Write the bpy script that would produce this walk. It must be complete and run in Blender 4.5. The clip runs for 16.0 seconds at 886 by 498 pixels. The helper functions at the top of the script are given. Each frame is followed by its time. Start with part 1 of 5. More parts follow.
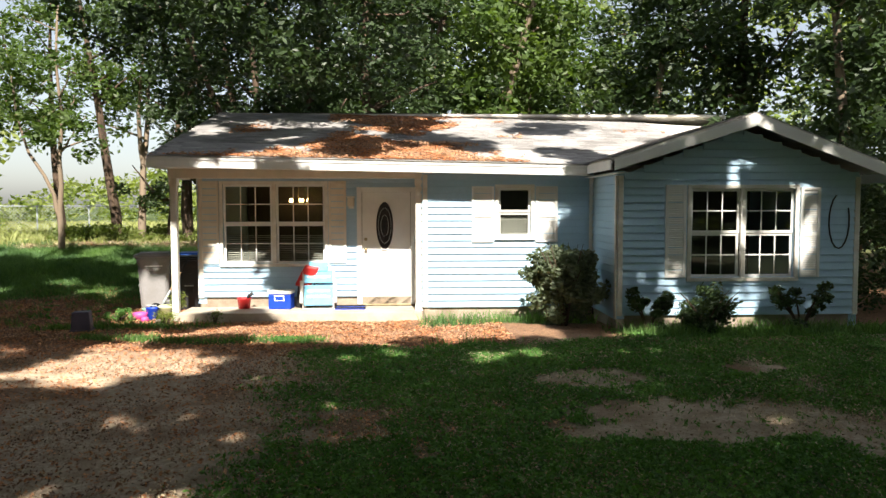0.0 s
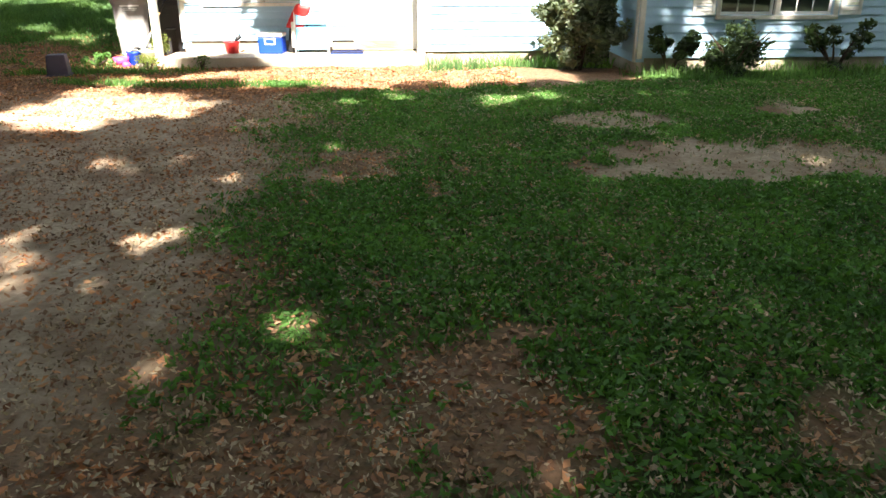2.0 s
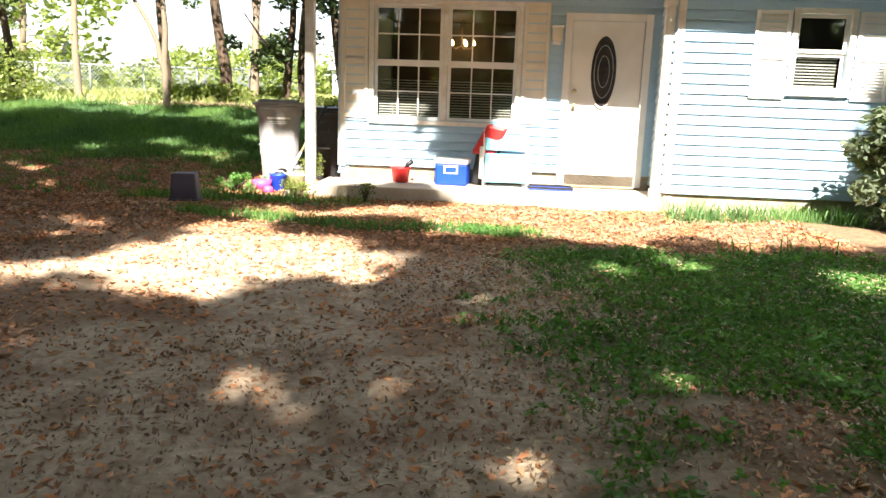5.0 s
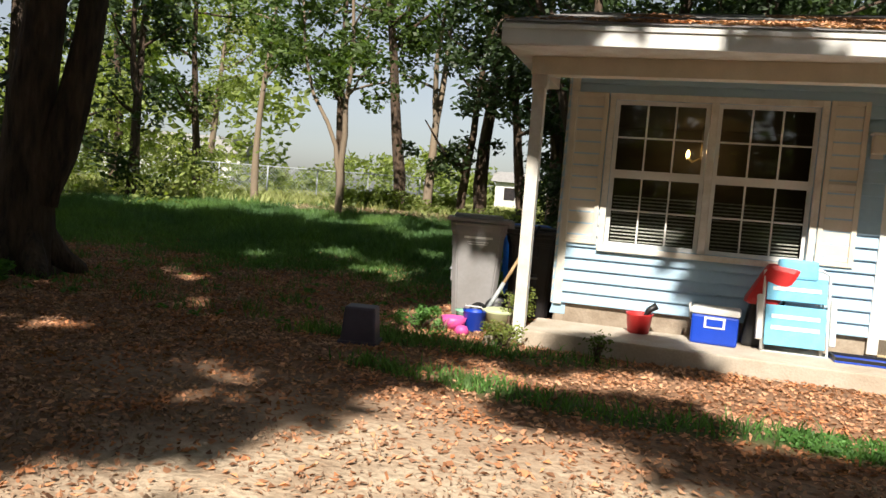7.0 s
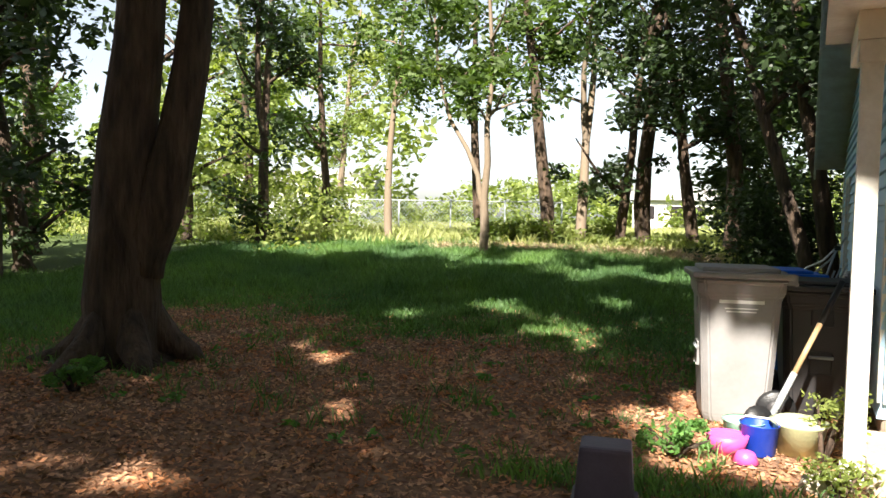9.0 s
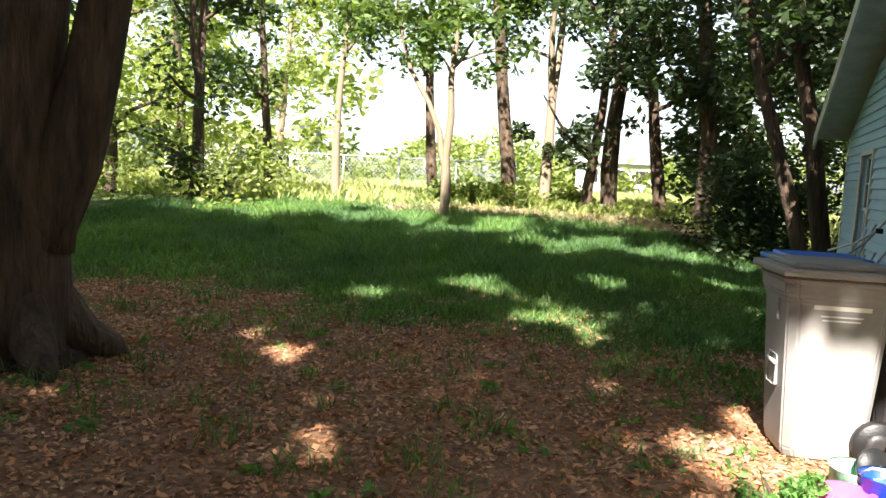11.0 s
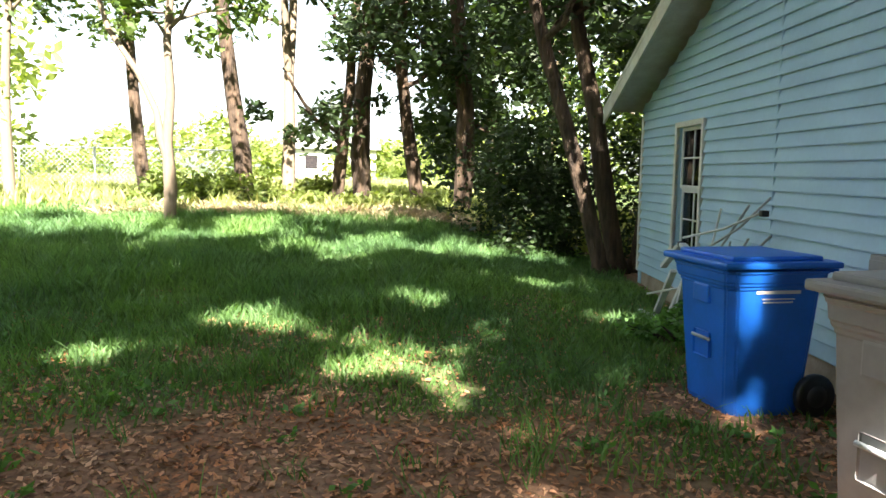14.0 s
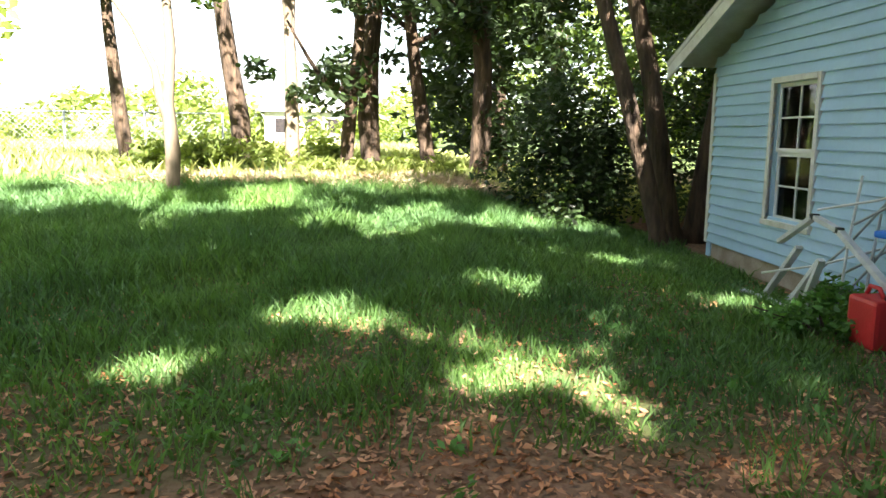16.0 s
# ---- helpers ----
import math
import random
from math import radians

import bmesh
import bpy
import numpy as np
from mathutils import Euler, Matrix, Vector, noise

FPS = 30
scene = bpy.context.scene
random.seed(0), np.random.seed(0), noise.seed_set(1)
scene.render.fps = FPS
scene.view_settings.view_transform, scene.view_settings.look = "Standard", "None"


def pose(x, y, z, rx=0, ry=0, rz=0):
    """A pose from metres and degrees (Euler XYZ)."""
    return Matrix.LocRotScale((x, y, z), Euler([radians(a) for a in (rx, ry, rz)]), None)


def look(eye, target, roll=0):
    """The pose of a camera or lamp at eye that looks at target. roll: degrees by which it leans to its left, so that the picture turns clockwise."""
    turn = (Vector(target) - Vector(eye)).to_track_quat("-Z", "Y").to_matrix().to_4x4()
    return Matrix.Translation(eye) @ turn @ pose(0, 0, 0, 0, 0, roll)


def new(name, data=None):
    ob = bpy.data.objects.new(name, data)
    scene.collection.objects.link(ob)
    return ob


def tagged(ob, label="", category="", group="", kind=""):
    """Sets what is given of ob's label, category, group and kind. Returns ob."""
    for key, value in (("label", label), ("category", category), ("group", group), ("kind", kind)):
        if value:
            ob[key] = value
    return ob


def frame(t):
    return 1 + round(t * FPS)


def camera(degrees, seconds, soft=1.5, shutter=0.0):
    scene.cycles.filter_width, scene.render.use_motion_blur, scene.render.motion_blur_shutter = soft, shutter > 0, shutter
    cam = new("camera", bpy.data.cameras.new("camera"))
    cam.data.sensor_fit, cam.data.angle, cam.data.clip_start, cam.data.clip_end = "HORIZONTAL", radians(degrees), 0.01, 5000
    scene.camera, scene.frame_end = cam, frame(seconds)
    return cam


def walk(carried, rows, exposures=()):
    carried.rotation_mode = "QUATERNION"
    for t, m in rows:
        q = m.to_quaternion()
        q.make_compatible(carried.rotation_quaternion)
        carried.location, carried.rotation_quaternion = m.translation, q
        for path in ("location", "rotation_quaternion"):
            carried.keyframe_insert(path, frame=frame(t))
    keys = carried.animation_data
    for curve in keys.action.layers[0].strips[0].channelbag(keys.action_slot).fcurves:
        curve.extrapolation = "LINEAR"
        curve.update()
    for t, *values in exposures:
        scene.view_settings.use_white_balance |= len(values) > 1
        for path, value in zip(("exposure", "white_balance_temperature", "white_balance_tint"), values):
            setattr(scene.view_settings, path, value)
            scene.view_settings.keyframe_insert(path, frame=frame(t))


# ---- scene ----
cam = camera(61.4, 16.0, soft=1.5)
PATH = [
    (0, (4.055, -12.807, 1.951), (4.136, -10.812, 1.838), -0.1),
    (0.5, (4.067, -12.841, 1.97), (4.119, -10.844, 1.871), -0.0),
    (1, (4.063, -12.839, 1.868), (4.149, -10.843, 1.774), 0.5),
    (1.5, (4.008, -12.66, 1.708), (4.11, -10.692, 1.369), 1.6),
    (2, (3.946, -12.272, 1.618), (4.03, -10.411, 0.89), -0.1),
    (2.5, (3.923, -11.735, 1.647), (3.98, -9.895, 0.863), 0.2),
    (3, (3.732, -11.187, 1.611), (3.808, -9.322, 0.894), 0.5),
    (3.5, (2.784, -10.667, 1.305), (2.764, -8.743, 0.759), 1.7),
    (3.7, (2.73, -10.367, 1.29), (2.716, -8.437, 0.764), 2.4),
    (6, (1.92, -7.909, 1.22), (1.593, -5.959, 0.922), 3.0),
    (6.5, (1.601, -7.27, 1.198), (1.193, -5.327, 0.96), 4.6),
    (7, (1.221, -6.686, 1.275), (0.653, -4.774, 1.137), 4.6),
    (7.5, (0.905, -6.102, 1.326), (0.193, -4.235, 1.234), 0.8),
    (8, (0.508, -5.591, 1.374), (-0.295, -3.76, 1.326), 0.9),
    (8.5, (0.136, -5.102, 1.353), (-0.705, -3.288, 1.288), 0.8),
    (9, (-0.263, -4.628, 1.444), (-1.146, -2.835, 1.352), 1.3),
    (11.5, (-1.462, -3.225, 1.498), (-2.112, -1.351, 1.242), 2.3),
    (12, (-1.676, -2.807, 1.479), (-2.248, -0.915, 1.169), 1.1),
    (12.5, (-1.955, -2.485, 1.511), (-2.374, -0.555, 1.196), 1.6),
    (13, (-2.129, -2.09, 1.459), (-2.37, -0.13, 1.14), 0.9),
    (13.5, (-2.291, -1.671, 1.496), (-2.483, 0.302, 1.226), 0.5),
    (14, (-2.554, -1.343, 1.465), (-2.531, 0.647, 1.257), 1.0),
    (14.5, (-2.867, -1.023, 1.424), (-2.863, 0.968, 1.227), 1.3),
    (15, (-3.164, -0.757, 1.451), (-3.173, 1.234, 1.26), 1.8),
    (15.5, (-3.398, -0.472, 1.419), (-3.239, 1.506, 1.163), 1.0),
    (16, (-3.607, -0.283, 1.457), (-3.484, 1.69, 1.153), 0.6),
]
walk(cam, [(t, look(eye, target, roll)) for t, eye, target, roll in PATH],
     exposures=[(0, 1.35), (0.5, 1.15), (1.0, 1.15), (1.5, 0.75), (2.0, 2.5), (2.4, 4.3), (3.0, 4.5), (3.7, 3.7), (5.6, 1.8), (6.2, 1.3), (7.0, 0.85), (7.5, 0.8), (8.4, 1.2), (9.0, 1.85), (9.5, 2.3), (11.5, 2.4), (13.0, 2.75), (16.0, 3.2)])

# ---- world, sun, exposure ----
SUN = Vector((0.1, -1.0, 1.0)).normalized()
world = bpy.data.worlds.new("world")
scene.world = world
world.use_nodes = True
wn = world.node_tree.nodes
sky = wn.new("ShaderNodeTexSky")
sky.sky_type, sky.sun_disc = "NISHITA", False
sky.sun_elevation, sky.sun_rotation = math.asin(SUN.z), math.atan2(SUN.x, SUN.y)
haze = wn.new("ShaderNodeHueSaturation")
haze.inputs["Saturation"].default_value = 0.5
world.node_tree.links.new(sky.outputs[0], haze.inputs["Color"])
world.node_tree.links.new(haze.outputs[0], wn["Background"].inputs[0])
wn["Background"].inputs[1].default_value = 0.065
sky.dust_density = 1.5
sun = new("sun", bpy.data.lights.new("sun", "SUN"))
sun.data.energy, sun.data.angle, sun.data.color = 5.0, radians(0.6), (1.0, 0.93, 0.83)
sun.matrix_world = look(SUN * 60, (0, 0, 0))

# ---- materials ----


def mat(name, col, rough=0.7, relief=0.01, metal=0.0, vary=0.25, scale=4.0, fine=60.0, bump=0.2, col2=None, rand=0.0, island=0.0, translucent=0.0, stretch=None, spec=0.5):
    """Two scales of noise between two colours, fine relief, and a change from piece to piece."""
    m = bpy.data.materials.new(name)
    m.use_nodes = True
    nt = m.node_tree
    b = nt.nodes["Principled BSDF"]
    L = nt.links.new
    col2 = col2 or tuple(c * (1 - vary) for c in col)
    tc = nt.nodes.new("ShaderNodeTexCoord")
    src = tc.outputs["Object"]
    if stretch:
        mp = nt.nodes.new("ShaderNodeMapping")
        mp.inputs["Scale"].default_value = stretch
        L(src, mp.inputs[0])
        src = mp.outputs[0]
    n1 = nt.nodes.new("ShaderNodeTexNoise")
    n1.inputs["Scale"].default_value, n1.inputs["Detail"].default_value = scale, 5
    n2 = nt.nodes.new("ShaderNodeTexNoise")
    n2.inputs["Scale"].default_value, n2.inputs["Detail"].default_value = fine, 3
    L(src, n1.inputs[0])
    L(src, n2.inputs[0])
    mix = nt.nodes.new("ShaderNodeMix")
    mix.data_type = "RGBA"
    ramp = nt.nodes.new("ShaderNodeMapRange")
    ramp.inputs[1].default_value, ramp.inputs[2].default_value = 0.35, 0.65
    L(n1.outputs[0], ramp.inputs[0])
    L(ramp.outputs[0], mix.inputs[0])
    mix.inputs[6].default_value, mix.inputs[7].default_value = (*col, 1), (*col2, 1)
    hsv = nt.nodes.new("ShaderNodeHueSaturation")
    L(mix.outputs[2], hsv.inputs["Color"])
    val = nt.nodes.new("ShaderNodeMath")
    val.operation = "MULTIPLY_ADD"
    L(n2.outputs[0], val.inputs[0])
    val.inputs[1].default_value, val.inputs[2].default_value = vary, 1 - vary / 2
    last = val.outputs[0]
    for amount, node, out in ((rand, "ShaderNodeObjectInfo", "Random"), (island, "ShaderNodeNewGeometry", "Random Per Island")):
        if amount:
            r = nt.nodes.new(node)
            a = nt.nodes.new("ShaderNodeMath")
            a.operation = "MULTIPLY_ADD"
            L(r.outputs[out], a.inputs[0])
            a.inputs[1].default_value, a.inputs[2].default_value = amount, 1 - amount / 2
            mu = nt.nodes.new("ShaderNodeMath")
            mu.operation = "MULTIPLY"
            L(last, mu.inputs[0])
            L(a.outputs[0], mu.inputs[1])
            last = mu.outputs[0]
    L(last, hsv.inputs["Value"])
    L(hsv.outputs[0], b.inputs["Base Color"])
    b.inputs["Roughness"].default_value, b.inputs["Metallic"].default_value = rough, metal
    b.inputs["Specular IOR Level"].default_value = spec
    if bump:
        bp = nt.nodes.new("ShaderNodeBump")
        bp.inputs["Strength"].default_value, bp.inputs["Distance"].default_value = bump, relief
        L(n2.outputs[0], bp.inputs["Height"])
        L(bp.outputs[0], b.inputs["Normal"])
    if translucent:
        t = nt.nodes.new("ShaderNodeBsdfTranslucent")
        tint = nt.nodes.new("ShaderNodeMix")
        tint.data_type, tint.blend_type = "RGBA", "MULTIPLY"
        tint.inputs[0].default_value = 1
        L(hsv.outputs[0], tint.inputs[6])
        tint.inputs[7].default_value = (1.5, 1.6, 0.5, 1)
        L(tint.outputs[2], t.inputs[0])
        ms = nt.nodes.new("ShaderNodeMixShader")
        ms.inputs[0].default_value = translucent
        L(b.outputs[0], ms.inputs[1])
        L(t.outputs[0], ms.inputs[2])
        L(ms.outputs[0], nt.nodes["Material Output"].inputs[0])
    return m


def glass_mat(name, tint=(0.9, 0.95, 0.93)):
    m = bpy.data.materials.new(name)
    m.use_nodes = True
    nt = m.node_tree
    nt.nodes.remove(nt.nodes["Principled BSDF"])
    fr = nt.nodes.new("ShaderNodeFresnel")
    fr.inputs[0].default_value = 1.5
    tr = nt.nodes.new("ShaderNodeBsdfTransparent")
    tr.inputs[0].default_value = (*tint, 1)
    gl = nt.nodes.new("ShaderNodeBsdfGlossy")
    gl.inputs["Roughness"].default_value = 0.02
    ms = nt.nodes.new("ShaderNodeMixShader")
    nt.links.new(fr.outputs[0], ms.inputs[0])
    nt.links.new(tr.outputs[0], ms.inputs[1])
    nt.links.new(gl.outputs[0], ms.inputs[2])
    nt.links.new(ms.outputs[0], nt.nodes["Material Output"].inputs[0])
    return m


def glow_mat(name, col, power):
    m = bpy.data.materials.new(name)
    m.use_nodes = True
    b = m.node_tree.nodes["Principled BSDF"]
    b.inputs["Emission Color"].default_value, b.inputs["Emission Strength"].default_value = (*col, 1), power
    return m


SIDING = mat("blue_vinyl_siding", (0.4, 0.58, 0.72), 0.5, vary=0.12, scale=1.5, fine=25, bump=0.05, col2=(0.36, 0.53, 0.67), rand=0.06)
WHITE = mat("white_paint", (0.78, 0.77, 0.73), 0.45, vary=0.1, scale=3, bump=0.05, rand=0.03)
TRIM = mat("weathered_white_trim", (0.74, 0.72, 0.66), 0.6, vary=0.25, scale=5, fine=30, bump=0.15, col2=(0.6, 0.56, 0.48))
CREAM = mat("cream_shutter_paint", (0.72, 0.66, 0.55), 0.5, vary=0.12, scale=4, bump=0.08)
SHINGLE = mat("grey_asphalt_shingle", (0.42, 0.4, 0.39), 0.95, vary=0.4, scale=2, fine=120, bump=0.6, col2=(0.25, 0.24, 0.23), rand=0.35, island=0.35)
CONCRETE = mat("old_concrete", (0.5, 0.44, 0.36), 0.9, vary=0.35, scale=3, fine=50, bump=0.4, col2=(0.4, 0.33, 0.25))
FOUND = mat("dirty_block_foundation", (0.42, 0.35, 0.27), 0.95, vary=0.4, scale=4, fine=40, bump=0.5, col2=(0.28, 0.22, 0.16))
# Shade of the unlit rooms, put into the colour of their surfaces.
ROOMSHADE = mat("room_shade_colour", (0.07, 0.06, 0.05), 0.8, vary=0.2)
GLASS = glass_mat("window_glass")
LEADED = mat("leaded_dark_glass", (0.05, 0.04, 0.04), 0.12, vary=0.5, scale=14, fine=30, bump=0.3, col2=(0.02, 0.02, 0.025))
BLIND = mat("blind_slat", (0.5, 0.46, 0.4), 0.6, vary=0.15)
METAL = mat("brass_metal", (0.45, 0.36, 0.2), 0.35, 0.9, vary=0.3)
ALU = mat("white_painted_aluminium", (0.75, 0.75, 0.73), 0.35, 0.3, vary=0.25, scale=8)
BLACK = mat("black_plastic", (0.015, 0.015, 0.016), 0.45, vary=0.3)
BARK = mat("brown_bark", (0.13, 0.085, 0.055), 0.95, vary=0.8, scale=9, fine=26, bump=1.0, col2=(0.05, 0.034, 0.024), stretch=(1, 1, 0.2), relief=0.06)
PALEBARK = mat("pale_bark", (0.2, 0.155, 0.11), 0.9, vary=0.5, scale=5, fine=30, bump=0.8, col2=(0.2, 0.15, 0.1), stretch=(1, 1, 0.3))
LEAF = mat("green_leaf", (0.11, 0.16, 0.04), 0.55, vary=0.4, scale=0.6, fine=5, bump=0, col2=(0.06, 0.11, 0.025), island=0.7, translucent=0.4)
# Darker leaf; behind the house its colour stands for deep shade.
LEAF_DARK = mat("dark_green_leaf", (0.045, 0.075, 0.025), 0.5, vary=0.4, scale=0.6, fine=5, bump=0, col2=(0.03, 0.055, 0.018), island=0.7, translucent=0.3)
# Paler leaf; stands for sunlight on the far woods and brush.
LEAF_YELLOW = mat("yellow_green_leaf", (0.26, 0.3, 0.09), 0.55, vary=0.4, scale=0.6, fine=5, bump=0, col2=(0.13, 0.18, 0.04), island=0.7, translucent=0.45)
LEAF_GREY = mat("grey_green_leaf", (0.17, 0.2, 0.13), 0.6, vary=0.3, scale=3, fine=15, bump=0, col2=(0.1, 0.13, 0.08), island=0.7, translucent=0.3)
GRASS = mat("lawn_blade", (0.13, 0.27, 0.065), 0.6, vary=0.4, scale=1.2, fine=6, bump=0, col2=(0.085, 0.2, 0.045), island=0.8, translucent=0.35)
TALLGRASS = mat("meadow_blade", (0.15, 0.26, 0.07), 0.6, vary=0.4, scale=0.7, fine=5, bump=0, col2=(0.09, 0.18, 0.07), island=0.8, translucent=0.4)
LITTER = mat("dead_leaf", (0.42, 0.17, 0.07), 0.8, vary=0.5, scale=2, fine=20, bump=0, col2=(0.48, 0.28, 0.17), island=1.2, translucent=0.1)
# Far meadow blades; sunlight is put into the pale straw colour.
SUNGRASS = mat("sunlit_meadow_blade", (0.4, 0.4, 0.17), 0.7, vary=0.3, scale=0.5, fine=5, bump=0, col2=(0.3, 0.34, 0.12), island=0.6, translucent=0.3)
STRAW = mat("dry_straw", (0.58, 0.47, 0.31), 0.8, vary=0.3, scale=2, fine=20, bump=0, col2=(0.34, 0.22, 0.12), island=0.8)
CHIP = mat("bark_chip", (0.3, 0.18, 0.11), 0.85, vary=0.4, scale=2, fine=20, bump=0, col2=(0.3, 0.2, 0.13), island=1.0)
GREYBIN = mat("grey_bin_plastic", (0.3, 0.29, 0.29), 0.5, vary=0.2, scale=3, fine=30, bump=0.06, col2=(0.25, 0.24, 0.23))
DARKBIN = mat("dark_bin_plastic", (0.035, 0.033, 0.034), 0.5, vary=0.3, scale=3, bump=0.06)
BLUEBIN = mat("blue_bin_plastic", (0.015, 0.17, 0.75), 0.38, vary=0.2, scale=3, fine=30, bump=0.05, col2=(0.015, 0.14, 0.6))
BLUE = mat("blue_plastic", (0.01, 0.06, 0.5), 0.4, vary=0.15)
RED = mat("red_plastic", (0.6, 0.03, 0.03), 0.45, vary=0.2)
SKYBLUE = mat("light_blue_fabric", (0.2, 0.55, 0.78), 0.8, vary=0.2, scale=8)
PINK = mat("pink_plastic", (0.75, 0.1, 0.35), 0.45, vary=0.15)
MINT = mat("mint_plastic", (0.3, 0.62, 0.42), 0.5, vary=0.15)
LIME = mat("lime_plastic", (0.62, 0.66, 0.38), 0.5, vary=0.2)
MAUVE = mat("mauve_plastic", (0.1, 0.08, 0.115), 0.55, vary=0.25, scale=6)
WOODMAT = mat("worn_wood", (0.5, 0.33, 0.17), 0.7, vary=0.3, scale=5, fine=40, bump=0.2, stretch=(4, 4, 0.5))
WIRE = mat("galvanised_wire", (0.42, 0.45, 0.46), 0.5, 0.6, vary=0.2)
BULB = glow_mat("warm_bulb", (1.0, 0.55, 0.2), 14)
FARWALL = mat("pale_house_wall", (0.7, 0.68, 0.64), 0.7, vary=0.15)
FARROOF = mat("far_grey_roof", (0.3, 0.29, 0.28), 0.9, vary=0.2)

# ---- builders ----
RNG = np.random.default_rng(7)


def ss(t):
    t = np.clip(t, 0, 1)
    return t * t * (3 - 2 * t)


def G(x, y):
    """Height of the ground."""
    x, y = np.asarray(x, float), np.asarray(y, float)
    z = 0.55 * ss((y - 1) / 12) * ss((0.2 - x) / 3.5)
    z = z + 0.1 * ss((x - 4.3) / 1.5) * ss((4 - np.abs(y + 3)) / 4)
    z = z - 0.12 * ss((-4 - y) / 4) * ss((3 - x) / 2)
    return z + 0.015 * np.sin(x * 1.9 + 1) * np.sin(y * 1.6) + 0.01 * np.sin(x * 4.3) * np.cos(y * 3.7 + x)


def link(name, me, material, parent=None, label=""):
    if material:
        me.materials.append(material)
    ob = new(name, me)
    if parent:
        ob.parent = parent
    return tagged(ob, label) if label else ob


def part(name, bm, material, parent=None, label="", smooth=False):
    me = bpy.data.meshes.new(name)
    bm.normal_update()
    if smooth:
        for f in bm.faces:
            f.smooth = True
    bm.to_mesh(me)
    bm.free()
    return link(name, me, material, parent, label)


def thing(name, m, label, category, group="", kind=""):
    ob = new(name)
    ob.empty_display_size = 0.1
    ob.matrix_world = m
    return tagged(ob, label, category, group, kind)


def np_mesh(name, verts, faces, material, parent=None, label="", smooth=False):
    """A mesh from arrays; all faces have the same number of corners."""
    me = bpy.data.meshes.new(name)
    verts, faces = np.asarray(verts, np.float32), np.asarray(faces, np.int32)
    me.vertices.add(len(verts))
    me.vertices.foreach_set("co", verts.ravel())
    n, k = faces.shape
    me.loops.add(n * k)
    me.loops.foreach_set("vertex_index", faces.ravel())
    me.polygons.add(n)
    me.polygons.foreach_set("loop_start", np.arange(0, n * k, k, dtype=np.int32))
    me.polygons.foreach_set("use_smooth", np.full(n, smooth))
    me.update(calc_edges=True)
    return link(name, me, material, parent, label)


def add_box(bm, x0, x1, y0, y1, z0, z1, bevel=0.0):
    r = bmesh.ops.create_cube(bm, size=1, matrix=Matrix.LocRotScale(((x0 + x1) / 2, (y0 + y1) / 2, (z0 + z1) / 2), None, (abs(x1 - x0), abs(y1 - y0), abs(z1 - z0))))
    if bevel:
        edges = list({e for v in r["verts"] for e in v.link_edges})
        bmesh.ops.bevel(bm, geom=edges, offset=bevel, segments=2, profile=0.6, affect="EDGES")
    return r


def box(x0, x1, y0, y1, z0, z1, bevel=0.004):
    bm = bmesh.new()
    add_box(bm, x0, x1, y0, y1, z0, z1, bevel)
    return bm


def tube(points, radii, sides=8, bm=None):
    """A tapered tube along points."""
    bm = bm or bmesh.new()
    pts = [Vector(p) for p in points]
    if isinstance(radii, (int, float)):
        radii = [radii] * len(pts)
    rings = []
    side = Vector((1, 0.13, 0.07)).normalized()
    for i, p in enumerate(pts):
        d = (pts[min(i + 1, len(pts) - 1)] - pts[max(i - 1, 0)]).normalized()
        if abs(d.dot(side)) > 0.95:
            side = Vector((0.1, 1, 0.05)).normalized()
        a = (side - d * side.dot(d)).normalized()
        b = d.cross(a)
        side = a
        rings.append([bm.verts.new(p + (a * math.cos(2 * math.pi * k / sides) + b * math.sin(2 * math.pi * k / sides)) * radii[i]) for k in range(sides)])
    for r, q in zip(rings, rings[1:]):
        for k in range(sides):
            f = bm.faces.new((r[k], r[(k + 1) % sides], q[(k + 1) % sides], q[k]))
            f.smooth = True
    bm.faces.new(rings[0][::-1])
    bm.faces.new(rings[-1])
    return bm


def lathe(profile, sides=20):
    """Turned shape from (radius, z) pairs."""
    bm = bmesh.new()
    rings = [[bm.verts.new((r * math.cos(2 * math.pi * k / sides), r * math.sin(2 * math.pi * k / sides), z)) for k in range(sides)] for r, z in profile]
    for r, q in zip(rings, rings[1:]):
        for k in range(sides):
            bm.faces.new((r[k], r[(k + 1) % sides], q[(k + 1) % sides], q[k])).smooth = True
    bm.faces.new(rings[0][::-1])
    bm.faces.new(rings[-1])
    return bm


def leaves(centres, radii, per, size, flat=0.75):
    """Leaf blades scattered in clumps: verts and quads."""
    c = np.repeat(np.asarray(centres, float), per, axis=0)
    r = np.repeat(np.asarray(radii, float), per)
    n = len(c)
    d = RNG.normal(size=(n, 3))
    d /= np.linalg.norm(d, axis=1)[:, None]
    p = c + d * (r * RNG.random(n) ** 0.45)[:, None] * np.array([1, 1, flat])
    a = RNG.normal(size=(n, 3))
    a[:, 2] *= 0.6
    a /= np.linalg.norm(a, axis=1)[:, None]
    b = np.cross(a, RNG.normal(size=(n, 3)))
    b /= np.linalg.norm(b, axis=1)[:, None]
    s = (size * (0.6 + 0.8 * RNG.random(n)))[:, None]
    v = np.stack([p - a * s, p + b * s * 0.45, p + a * s, p - b * s * 0.45], 1).reshape(-1, 3)
    return v, np.arange(4 * n).reshape(-1, 4)


